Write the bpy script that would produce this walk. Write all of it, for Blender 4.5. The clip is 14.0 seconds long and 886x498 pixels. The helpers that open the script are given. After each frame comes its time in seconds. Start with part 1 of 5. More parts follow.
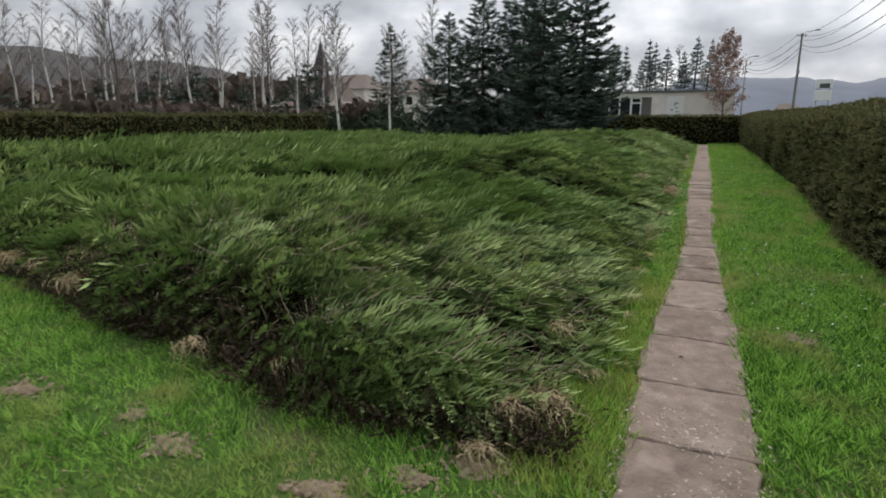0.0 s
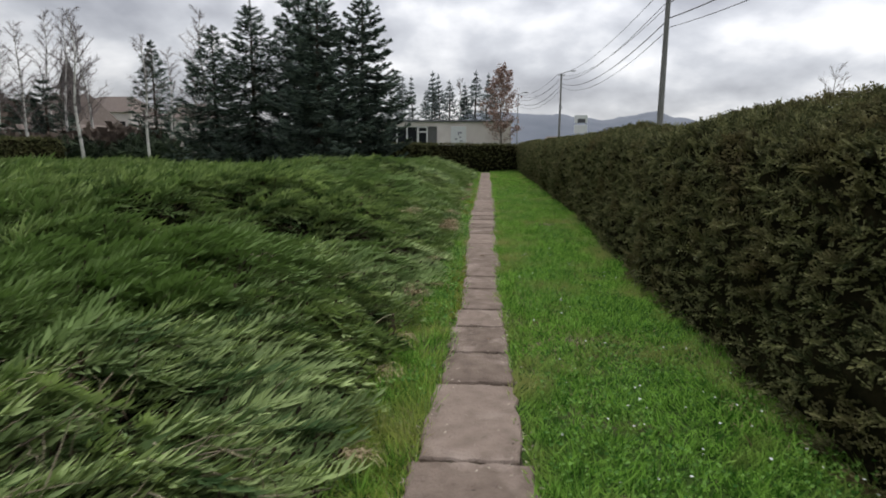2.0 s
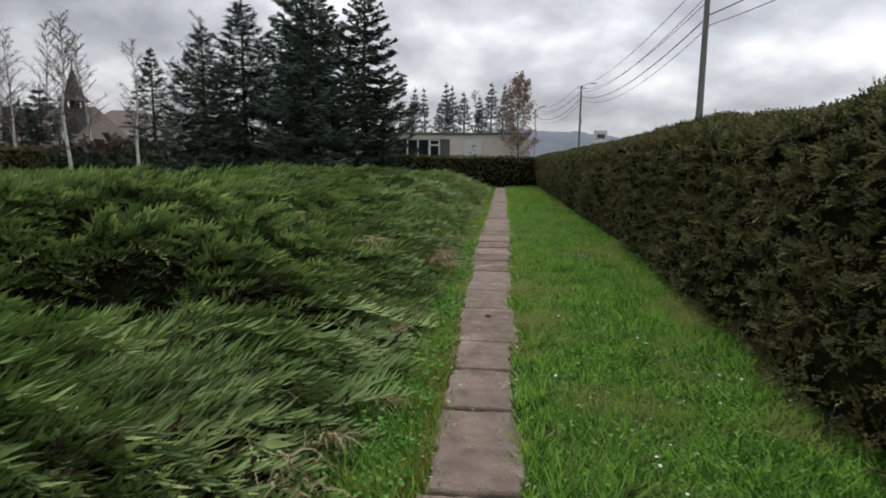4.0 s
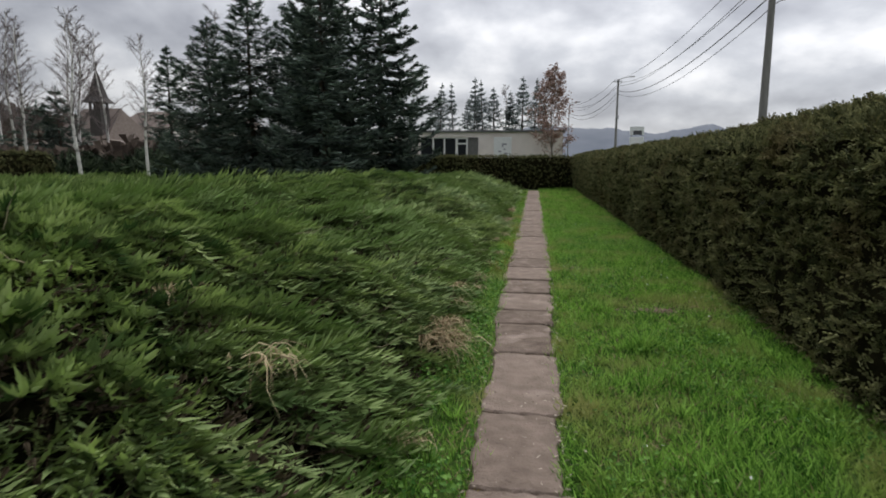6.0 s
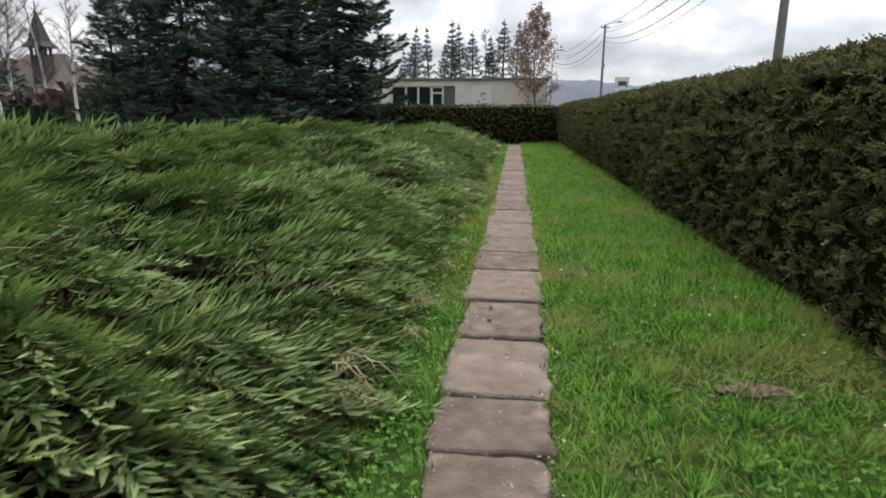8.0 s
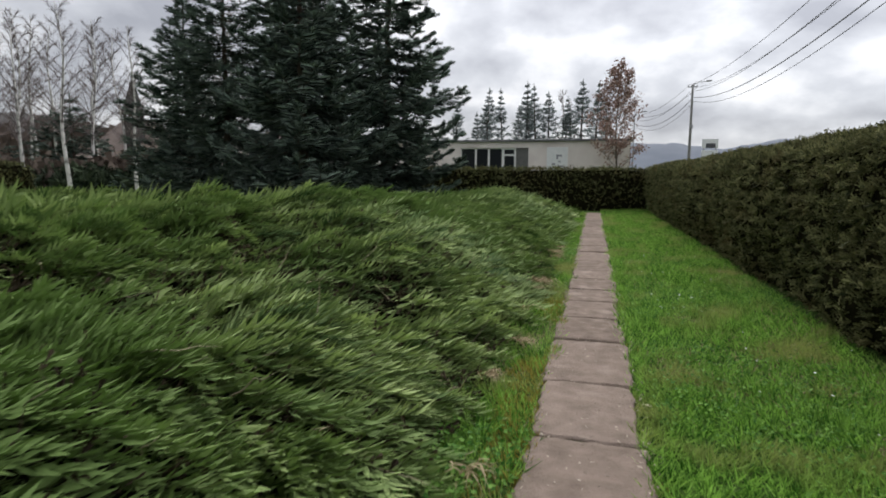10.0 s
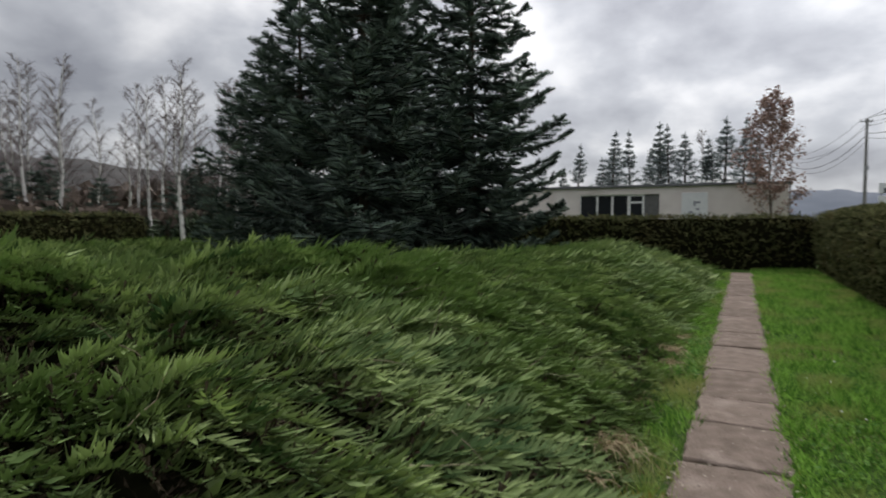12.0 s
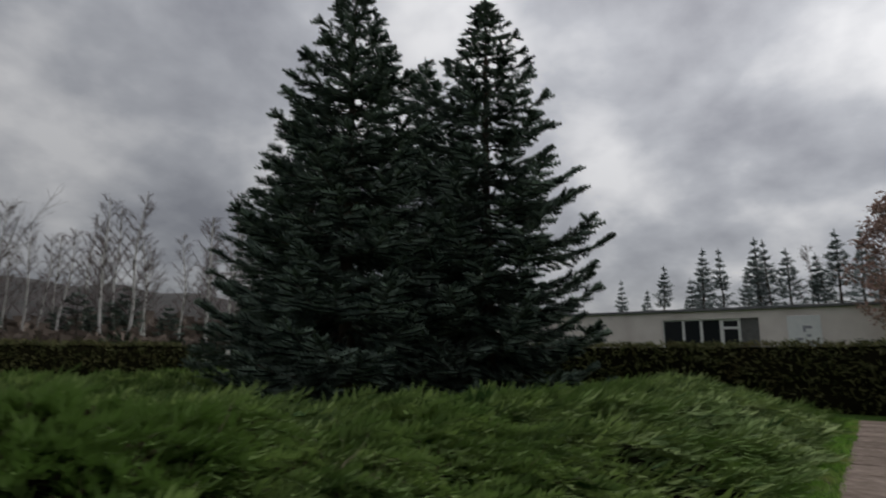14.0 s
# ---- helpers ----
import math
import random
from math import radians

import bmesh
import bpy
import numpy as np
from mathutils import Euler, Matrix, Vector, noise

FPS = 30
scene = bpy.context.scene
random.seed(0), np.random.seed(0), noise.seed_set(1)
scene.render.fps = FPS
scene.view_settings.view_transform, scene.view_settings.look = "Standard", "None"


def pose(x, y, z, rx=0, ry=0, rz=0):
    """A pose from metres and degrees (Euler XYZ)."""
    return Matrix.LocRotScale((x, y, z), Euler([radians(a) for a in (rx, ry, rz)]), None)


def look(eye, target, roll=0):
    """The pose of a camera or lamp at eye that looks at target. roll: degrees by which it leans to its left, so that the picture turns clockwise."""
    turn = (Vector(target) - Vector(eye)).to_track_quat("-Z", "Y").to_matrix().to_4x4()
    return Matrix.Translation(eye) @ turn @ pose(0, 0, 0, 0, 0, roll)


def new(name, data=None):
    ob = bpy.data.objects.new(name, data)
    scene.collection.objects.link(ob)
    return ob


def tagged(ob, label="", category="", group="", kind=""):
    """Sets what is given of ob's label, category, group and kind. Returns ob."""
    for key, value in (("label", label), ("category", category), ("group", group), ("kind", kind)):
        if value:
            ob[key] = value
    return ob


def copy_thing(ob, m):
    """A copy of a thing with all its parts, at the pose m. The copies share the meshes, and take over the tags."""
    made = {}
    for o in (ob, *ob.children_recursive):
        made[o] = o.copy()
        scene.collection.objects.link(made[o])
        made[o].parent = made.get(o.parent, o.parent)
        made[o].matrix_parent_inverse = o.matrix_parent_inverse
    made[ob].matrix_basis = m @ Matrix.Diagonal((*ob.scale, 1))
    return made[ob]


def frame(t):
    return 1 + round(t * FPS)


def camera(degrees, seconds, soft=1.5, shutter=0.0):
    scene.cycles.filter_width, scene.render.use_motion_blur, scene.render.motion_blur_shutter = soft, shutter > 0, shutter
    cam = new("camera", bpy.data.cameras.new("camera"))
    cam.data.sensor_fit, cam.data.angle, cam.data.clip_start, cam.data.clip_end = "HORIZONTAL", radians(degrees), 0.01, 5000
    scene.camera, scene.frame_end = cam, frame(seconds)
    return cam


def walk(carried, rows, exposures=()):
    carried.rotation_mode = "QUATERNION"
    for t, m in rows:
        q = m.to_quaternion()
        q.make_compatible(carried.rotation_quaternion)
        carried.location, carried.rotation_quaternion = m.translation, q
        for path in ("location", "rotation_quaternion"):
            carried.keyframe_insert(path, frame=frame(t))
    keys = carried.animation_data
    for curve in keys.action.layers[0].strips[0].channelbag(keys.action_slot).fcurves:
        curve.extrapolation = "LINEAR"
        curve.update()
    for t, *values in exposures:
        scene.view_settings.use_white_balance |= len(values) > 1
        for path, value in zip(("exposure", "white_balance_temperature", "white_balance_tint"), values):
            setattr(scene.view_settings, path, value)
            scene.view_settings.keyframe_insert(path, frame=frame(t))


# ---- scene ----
cam = camera(74.6, 14.0, 1.8, 0.2)
PATH = [
    (0, (-0.103, -0.726, 1.671), (-0.885, 1.06, 1.224), -0.1),
    (0.5, (-0.051, -0.123, 1.665), (-0.737, 1.71, 1.259), -0.2),
    (1, (-0.039, 0.492, 1.644), (-0.483, 2.402, 1.252), 0.0),
    (1.5, (0.03, 1.184, 1.614), (-0.269, 3.124, 1.231), 0.1),
    (2, (0.019, 2.01, 1.52), (-0.124, 3.975, 1.171), 0.4),
    (2.5, (0.049, 2.862, 1.448), (-0.062, 4.837, 1.151), 0.5),
    (3, (0.064, 3.658, 1.396), (-0.033, 5.639, 1.144), 0.5),
    (3.5, (0.103, 4.47, 1.337), (-0.064, 6.445, 1.067), 0.6),
    (4, (0.082, 5.162, 1.303), (-0.117, 7.13, 1.009), 0.6),
    (6.3, (0.005, 8.331, 1.417), (-0.303, 10.284, 1.114), 0.1),
    (6.5, (0.018, 8.615, 1.398), (-0.273, 10.567, 1.074), 0.0),
    (7, (0.002, 9.334, 1.375), (-0.233, 11.283, 0.991), 0.0),
    (7.5, (0.028, 10.066, 1.337), (-0.189, 12.001, 0.882), 0.3),
    (8, (0.009, 10.797, 1.309), (-0.226, 12.73, 0.855), 0.2),
    (8.5, (0.015, 11.548, 1.324), (-0.283, 13.485, 0.923), 0.4),
    (9, (-0.067, 12.288, 1.323), (-0.515, 14.211, 1.005), 0.4),
    (9.2, (-0.07, 12.639, 1.324), (-0.567, 14.552, 1.017), 0.4),
    (11.3, (0.06, 16.323, 1.324), (-0.43, 18.256, 1.18), 0.2),
    (11.5, (0.046, 16.654, 1.329), (-0.531, 18.565, 1.195), 0.2),
    (12, (0.003, 17.484, 1.32), (-0.914, 19.261, 1.24), 0.2),
    (12.5, (-0.037, 18.286, 1.339), (-1.302, 19.829, 1.474), 0.2),
    (13, (0.037, 19.067, 1.443), (-1.356, 20.433, 1.884), 0.1),
    (13.5, (0.099, 19.843, 1.403), (-1.259, 21.227, 1.893), 0.2),
    (14, (0.133, 20.717, 1.319), (-1.031, 22.302, 1.679), 0.2),
]
# brightness of the clip's camera along the walk
EXPOSURES = [(0.0, 0.15), (1.5, 0.0), (3.0, 0.1), (4.0, -0.06), (6.5, -0.05), (7.5, 0.15), (8.5, 0.5), (9.0, 0.45), (11.5, -0.15), (12.0, -0.15), (12.5, -0.12), (13.0, -0.33), (13.5, -0.74), (14.0, -0.85)]
walk(cam, [(t, look(eye, target, roll)) for t, eye, target, roll in PATH], EXPOSURES)

# ---- world, sun ----
SUN_ELEVATION, SUN_AZIMUTH = 44.0, -8.0     # azimuth: degrees from +y towards +x


def make_world():
    world = bpy.data.worlds.new("overcast_sky")
    scene.world = world
    world.use_nodes = True
    nt = world.node_tree
    nt.nodes.clear()
    n = nt.nodes.new
    out = n("ShaderNodeOutputWorld")
    bg = n("ShaderNodeBackground")
    sky = n("ShaderNodeTexSky")
    sky.sky_type, sky.sun_disc = "NISHITA", False
    sky.sun_elevation, sky.sun_rotation = radians(SUN_ELEVATION), radians(SUN_AZIMUTH)
    co = n("ShaderNodeTexCoord")
    sep = n("ShaderNodeSeparateXYZ")
    nt.links.new(co.outputs["Generated"], sep.inputs[0])

    def math_node(op, a, b):
        m = n("ShaderNodeMath")
        m.operation = op
        for i, v in enumerate((a, b)):
            if isinstance(v, (int, float)):
                m.inputs[i].default_value = v
            else:
                nt.links.new(v, m.inputs[i])
        return m.outputs[0]

    # cloud layer: direction projected on a flat sheet overhead
    up = math_node("ADD", math_node("MAXIMUM", sep.outputs[2], 0.0), 0.46)
    comb = n("ShaderNodeCombineXYZ")
    nt.links.new(math_node("DIVIDE", sep.outputs[0], up), comb.inputs[0])
    nt.links.new(math_node("DIVIDE", sep.outputs[1], up), comb.inputs[1])
    shift = n("ShaderNodeVectorMath")
    shift.inputs[1].default_value = (2.3, 1.1, 0.0)
    nt.links.new(comb.outputs[0], shift.inputs[0])
    big = n("ShaderNodeTexNoise")
    big.inputs["Scale"].default_value, big.inputs["Detail"].default_value, big.inputs["Roughness"].default_value = 3.0, 8.0, 0.50
    big.inputs["Distortion"].default_value = 0.08
    nt.links.new(shift.outputs[0], big.inputs["Vector"])
    ramp = n("ShaderNodeValToRGB")
    el = ramp.color_ramp.elements
    el[0].position, el[0].color = 0.36, (0.38, 0.39, 0.435, 1)
    el[1].position, el[1].color = 0.66, (0.98, 0.98, 1.0, 1)
    mid = el.new(0.5)
    mid.color = (0.585, 0.60, 0.645, 1)
    nt.links.new(big.outputs["Fac"], ramp.inputs[0])
    # brighter towards the hidden sun
    dot = n("ShaderNodeVectorMath")
    dot.operation = "DOT_PRODUCT"
    a, e = radians(30.0), radians(25)
    dot.inputs[1].default_value = (math.sin(a) * math.cos(e), math.cos(a) * math.cos(e), math.sin(e))
    nt.links.new(co.outputs["Generated"], dot.inputs[0])
    glow = math_node("ADD", math_node("MULTIPLY", math_node("MAXIMUM", dot.outputs["Value"], 0.0), 0.55), 0.72)
    # an overcast sky is brightest overhead
    glow = math_node("MULTIPLY", glow, math_node("ADD", math_node("MULTIPLY", math_node("MAXIMUM", sep.outputs[2], 0.0), 1.5), 0.80))
    mul = n("ShaderNodeVectorMath")
    mul.operation = "SCALE"
    nt.links.new(ramp.outputs[0], mul.inputs[0])
    nt.links.new(glow, mul.inputs["Scale"])
    # the clear sky behind gives a tenth
    blue = n("ShaderNodeVectorMath")
    blue.operation = "SCALE"
    blue.inputs["Scale"].default_value = 0.06
    nt.links.new(sky.outputs[0], blue.inputs[0])
    mix = n("ShaderNodeMix")
    mix.data_type = "RGBA"
    mix.inputs["Factor"].default_value = 0.88
    nt.links.new(blue.outputs[0], mix.inputs["A"])
    nt.links.new(mul.outputs[0], mix.inputs["B"])
    nt.links.new(mix.outputs["Result"], bg.inputs["Color"])
    bg.inputs["Strength"].default_value = 1.0
    nt.links.new(bg.outputs[0], out.inputs[0])


make_world()
sun_data = bpy.data.lights.new("sun", "SUN")
sun_data.energy, sun_data.angle, sun_data.color = 1.5, radians(20), (1.0, 0.96, 0.9)
sun = new("sun", sun_data)
_a, _e = radians(SUN_AZIMUTH), radians(SUN_ELEVATION)
sun.matrix_world = look((60 * math.sin(_a) * math.cos(_e), 60 * math.cos(_a) * math.cos(_e), 60 * math.sin(_e)), (0, 0, 0))

# ---- materials ----


def material(name, low, high, scale=8.0, rough=0.85, bump=0.3, bump_scale=None, island=0.0, translucent=0.0, stain=None, stain_scale=0.8,
             objrand=0.0, metal=0.0, detail=6.0, spec=0.3, stretch=(1, 1, 1), cover=(0.48, 0.62)):
    """Grain between two colours, an optional large stain colour, random tone by island or object, fine bump."""
    mat = bpy.data.materials.new(name)
    mat.use_nodes = True
    nt = mat.node_tree
    nt.nodes.clear()
    n = nt.nodes.new
    out, bsdf, geo = n("ShaderNodeOutputMaterial"), n("ShaderNodeBsdfPrincipled"), n("ShaderNodeNewGeometry")
    bsdf.inputs["Roughness"].default_value = rough
    bsdf.inputs["Metallic"].default_value = metal
    bsdf.inputs["Specular IOR Level"].default_value = spec
    mapping = n("ShaderNodeMapping")
    mapping.inputs["Scale"].default_value = stretch
    nt.links.new(geo.outputs["Position"], mapping.inputs["Vector"])
    fine = n("ShaderNodeTexNoise")
    fine.inputs["Scale"].default_value, fine.inputs["Detail"].default_value = scale, detail
    nt.links.new(mapping.outputs[0], fine.inputs["Vector"])
    fac = fine.outputs["Fac"]

    def blend(a, b, w):
        m = n("ShaderNodeMix")
        m.inputs["Factor"].default_value = w
        nt.links.new(a, m.inputs["A"])
        nt.links.new(b, m.inputs["B"])
        return m.outputs["Result"]

    if island:
        fac = blend(fac, geo.outputs["Random Per Island"], island)
    if objrand:
        info = n("ShaderNodeObjectInfo")
        fac = blend(fac, info.outputs["Random"], objrand)
    ramp = n("ShaderNodeValToRGB")
    el = ramp.color_ramp.elements
    el[0].position, el[0].color = 0.25, (*low, 1)
    el[1].position, el[1].color = 0.75, (*high, 1)
    nt.links.new(fac, ramp.inputs[0])
    colour = ramp.outputs[0]
    if stain:
        large = n("ShaderNodeTexNoise")
        large.inputs["Scale"].default_value, large.inputs["Detail"].default_value = stain_scale, 5.0
        nt.links.new(geo.outputs["Position"], large.inputs["Vector"])
        sr = n("ShaderNodeMapRange")
        sr.inputs["From Min"].default_value, sr.inputs["From Max"].default_value = cover
        nt.links.new(large.outputs["Fac"], sr.inputs["Value"])
        m = n("ShaderNodeMix")
        m.data_type = "RGBA"
        m.inputs["B"].default_value = (*stain, 1)
        nt.links.new(sr.outputs[0], m.inputs["Factor"])
        nt.links.new(colour, m.inputs["A"])
        colour = m.outputs["Result"]
    nt.links.new(colour, bsdf.inputs["Base Color"])
    if bump:
        bn = n("ShaderNodeBump")
        bn.inputs["Strength"].default_value, bn.inputs["Distance"].default_value = bump, 0.02
        tex = n("ShaderNodeTexNoise")
        tex.inputs["Scale"].default_value, tex.inputs["Detail"].default_value = bump_scale or scale * 3, 6.0
        nt.links.new(mapping.outputs[0], tex.inputs["Vector"])
        nt.links.new(tex.outputs["Fac"], bn.inputs["Height"])
        nt.links.new(bn.outputs[0], bsdf.inputs["Normal"])
    shader = bsdf.outputs[0]
    if translucent:
        tr = n("ShaderNodeBsdfTranslucent")
        nt.links.new(colour, tr.inputs["Color"])
        ms = n("ShaderNodeMixShader")
        ms.inputs[0].default_value = translucent
        nt.links.new(shader, ms.inputs[1])
        nt.links.new(tr.outputs[0], ms.inputs[2])
        shader = ms.outputs[0]
    nt.links.new(shader, out.inputs[0])
    return mat


M_SOIL = material("lawn_soil", (0.032, 0.062, 0.015), (0.075, 0.13, 0.028), 14, 0.95, 0.6, spec=0.05, stain=(0.12, 0.095, 0.06), stain_scale=1.1, cover=(0.60, 0.72))
M_GRASS = material("grass_blades", (0.030, 0.115, 0.012), (0.37, 0.64, 0.12), 4.5, 0.5, 0, island=0.55, translucent=0.35, spec=0.1, stain=(0.38, 0.40, 0.14), stain_scale=1.4, cover=(0.50, 0.68))
M_STRAW = material("dry_grass", (0.21, 0.155, 0.085), (0.52, 0.42, 0.255), 6, 0.8, 0, island=0.8, translucent=0.2)
M_SLAB = material("concrete_slab", (0.135, 0.103, 0.082), (0.30, 0.236, 0.195), 9, 0.95, 0.8, 60, objrand=0.25, spec=0.1, stain=(0.36, 0.29, 0.245), stain_scale=3.4, cover=(0.56, 0.74))
M_JUNIPER = material("juniper_needles", (0.062, 0.118, 0.039), (0.49, 0.60, 0.25), 2.5, 0.6, 0, island=0.45, translucent=0.05, spec=0.08, stain=(0.21, 0.31, 0.10), stain_scale=0.45)
# near-black: the shade deep between juniper shoots is put into this colour
M_BED_SHADE = material("juniper_inner_shade", (0.006, 0.008, 0.003), (0.020, 0.019, 0.010), 12, 0.95, 0.5, spec=0.0)
M_INNER = material("inner_dead_twigs", (0.045, 0.035, 0.024), (0.13, 0.10, 0.068), 6, 0.9, 0, island=0.6, spec=0.05)
M_DEADTWIG = material("dead_twigs", (0.13, 0.105, 0.07), (0.42, 0.36, 0.245), 10, 0.85, 0, island=0.6)
M_HEDGE = material("thuja_leaves", (0.042, 0.053, 0.022), (0.285, 0.288, 0.130), 7.0, 0.6, 0, island=0.5, translucent=0.1, spec=0.06, stain=(0.17, 0.13, 0.06), stain_scale=1.6, cover=(0.5, 0.8))
# shade in the gaps between fronds is painted as the core's near-black
M_HEDGE_SHADE = material("thuja_core_shade", (0.008, 0.009, 0.004), (0.022, 0.019, 0.010), 14, 0.95, 0.6, spec=0.0)
M_SPRUCE = material("spruce_needles", (0.012, 0.027, 0.019), (0.265, 0.34, 0.28), 2.0, 0.6, 0, island=0.5, translucent=0.06, spec=0.1)
M_EVERGREEN = material("evergreen_shrub_leaves", (0.012, 0.022, 0.012), (0.085, 0.115, 0.065), 2.0, 0.7, 0, island=0.5, spec=0.1)
# needle green paled towards blue-grey: distance haze is mixed into the colour
M_PINE_HAZE = material("hazed_conifer_needles", (0.17, 0.205, 0.20), (0.36, 0.42, 0.40), 0.8, 0.7, 0, island=0.7, translucent=0.25)
M_BARK = material("spruce_bark", (0.05, 0.038, 0.028), (0.12, 0.09, 0.07), 12, 0.95, 0.6, stretch=(1, 1, 0.3))
M_BIRCH = material("birch_bark", (0.52, 0.50, 0.47), (0.72, 0.70, 0.66), 5, 0.8, 0.3, stain=(0.09, 0.08, 0.07), stain_scale=3.0, cover=(0.55, 0.66))
M_TWIG = material("birch_twigs", (0.11, 0.088, 0.085), (0.23, 0.19, 0.185), 3, 0.9, 0, island=0.5)
M_DARKTWIG = material("dark_bare_twigs", (0.07, 0.055, 0.045), (0.16, 0.13, 0.105), 3, 0.9, 0, island=0.5)
M_OAKLEAF = material("brown_oak_leaves", (0.24, 0.15, 0.125), (0.41, 0.285, 0.24), 2, 0.75, 0, island=0.8, translucent=0.25)
M_PLASTER = material("white_plaster", (0.68, 0.61, 0.58), (0.80, 0.735, 0.70), 1.5, 0.9, 0.15, 40, stain=(0.58, 0.51, 0.48), stain_scale=0.6, cover=(0.5, 0.8))
M_ROOFEDGE = material("roof_felt", (0.10, 0.10, 0.105), (0.20, 0.20, 0.21), 5, 0.9, 0.3)
M_FRAME = material("white_frame", (0.68, 0.68, 0.67), (0.80, 0.80, 0.79), 4, 0.45, 0)
M_DARKPANEL = material("dark_panel", (0.09, 0.09, 0.09), (0.16, 0.155, 0.15), 6, 0.6, 0.1)
M_SIGNBAR = material("sign_print", (0.05, 0.05, 0.06), (0.12, 0.12, 0.13), 6, 0.6, 0)
M_FAINTPRINT = material("faded_print", (0.26, 0.26, 0.30), (0.36, 0.36, 0.39), 6, 0.6, 0)
M_SIGNFACE = material("sign_board_paint", (0.70, 0.71, 0.72), (0.80, 0.80, 0.80), 4, 0.5, 0)
M_POLE = material("weathered_concrete_pole", (0.16, 0.155, 0.15), (0.28, 0.27, 0.26), 9, 0.9, 0.4, stretch=(1, 1, 0.2))
M_METAL = material("galvanised_metal", (0.25, 0.25, 0.26), (0.38, 0.38, 0.39), 8, 0.5, 0.1, metal=0.6)
M_CABLE = material("cable_rubber", (0.03, 0.03, 0.032), (0.06, 0.06, 0.062), 4, 0.7, 0)
M_ROAD = material("asphalt", (0.04, 0.04, 0.042), (0.075, 0.073, 0.07), 20, 0.9, 0.4)
M_HILL = material("hill_woods", (0.038, 0.038, 0.037), (0.082, 0.074, 0.070), 0.05, 0.95, 0.8, 0.12)
# blue-grey of aerial haze is painted straight onto the far woods
M_HILL_HAZE = material("hazed_far_hills", (0.13, 0.15, 0.185), (0.18, 0.20, 0.235), 0.01, 1.0, 0.3, 0.03)
M_TOWER = material("dark_shingles", (0.045, 0.04, 0.038), (0.10, 0.09, 0.085), 6, 0.85, 0.3)
M_BROWNROOF = material("brown_roof_tiles", (0.13, 0.10, 0.085), (0.23, 0.185, 0.16), 5, 0.85, 0.3)
M_WOOD = material("brown_boards", (0.10, 0.07, 0.05), (0.19, 0.14, 0.10), 5, 0.8, 0.2, stretch=(1, 1, 0.2))
M_SHRUB = material("bare_shrub_twigs", (0.085, 0.065, 0.052), (0.19, 0.15, 0.12), 1.5, 0.9, 0, island=0.6)
M_CLOVER = material("clover_leaves", (0.05, 0.15, 0.022), (0.21, 0.39, 0.08), 3, 0.6, 0, island=0.7, translucent=0.3, spec=0.1)
M_PETAL = material("white_petals", (0.72, 0.72, 0.70), (0.82, 0.82, 0.80), 9, 0.6, 0)
M_YELLOWMOSS = material("yellow_moss", (0.24, 0.21, 0.04), (0.46, 0.37, 0.09), 6, 0.9, 0, island=0.7, translucent=0.2)
M_PALEGRASS = material("yellow_green_grass", (0.16, 0.24, 0.04), (0.48, 0.56, 0.14), 4.0, 0.6, 0, island=0.6, translucent=0.3, spec=0.1)
M_GRIT = material("grit", (0.10, 0.08, 0.06), (0.52, 0.45, 0.36), 5, 0.9, 0, island=1.0)
M_LEAFBROWN = material("fallen_leaf", (0.10, 0.06, 0.035), (0.22, 0.14, 0.08), 20, 0.8, 0, objrand=0.5)


def glass_material():
    mat = bpy.data.materials.new("window_glass")
    mat.use_nodes = True
    b = mat.node_tree.nodes["Principled BSDF"]
    b.inputs["Base Color"].default_value = (0.02, 0.022, 0.025, 1)
    b.inputs["Roughness"].default_value = 0.06
    b.inputs["IOR"].default_value = 1.45
    return mat


M_GLASS = glass_material()

# ---- mesh helpers ----
RNG = np.random.default_rng(7)


def mesh_from(name, verts, faces, mat, smooth=False):
    """A mesh from numpy vertices and triangles or quads of one size."""
    verts, faces = np.asarray(verts, np.float32), np.asarray(faces, np.int32)
    me = bpy.data.meshes.new(name)
    k = faces.shape[1]
    me.vertices.add(len(verts))
    me.vertices.foreach_set("co", verts.ravel())
    me.loops.add(faces.size)
    me.loops.foreach_set("vertex_index", faces.ravel())
    me.polygons.add(len(faces))
    me.polygons.foreach_set("loop_start", np.arange(0, faces.size, k, dtype=np.int32))
    me.polygons.foreach_set("loop_total", np.full(len(faces), k, np.int32))
    if smooth:
        me.polygons.foreach_set("use_smooth", np.ones(len(faces), bool))
    me.materials.append(mat)
    me.update(calc_edges=True)
    me.validate()
    return me


def part_np(name, verts, faces, mat, parent=None, label="", smooth=False):
    ob = new(name, mesh_from(name, verts, faces, mat, smooth))
    ob.parent = parent
    return tagged(ob, label)


def part(name, bm, mat, parent=None, label="", smooth=False):
    me = bpy.data.meshes.new(name)
    bmesh.ops.recalc_face_normals(bm, faces=bm.faces)
    for f in bm.faces:
        f.smooth = smooth
    bm.to_mesh(me)
    bm.free()
    me.materials.append(mat)
    ob = new(name, me)
    ob.parent = parent
    return tagged(ob, label)


def box(size, at=(0, 0, 0), bevel=0.0, bm=None, turn=0.0):
    bm = bm or bmesh.new()
    m = Matrix.Translation(at) @ Matrix.Rotation(turn, 4, "Z") @ Matrix.Diagonal((*size, 1))
    r = bmesh.ops.create_cube(bm, size=1, matrix=m)
    if bevel:
        edges = {e for v in r["verts"] for e in v.link_edges}
        bmesh.ops.bevel(bm, geom=list(edges), offset=bevel, segments=1, affect="EDGES", clamp_overlap=True)
    return bm


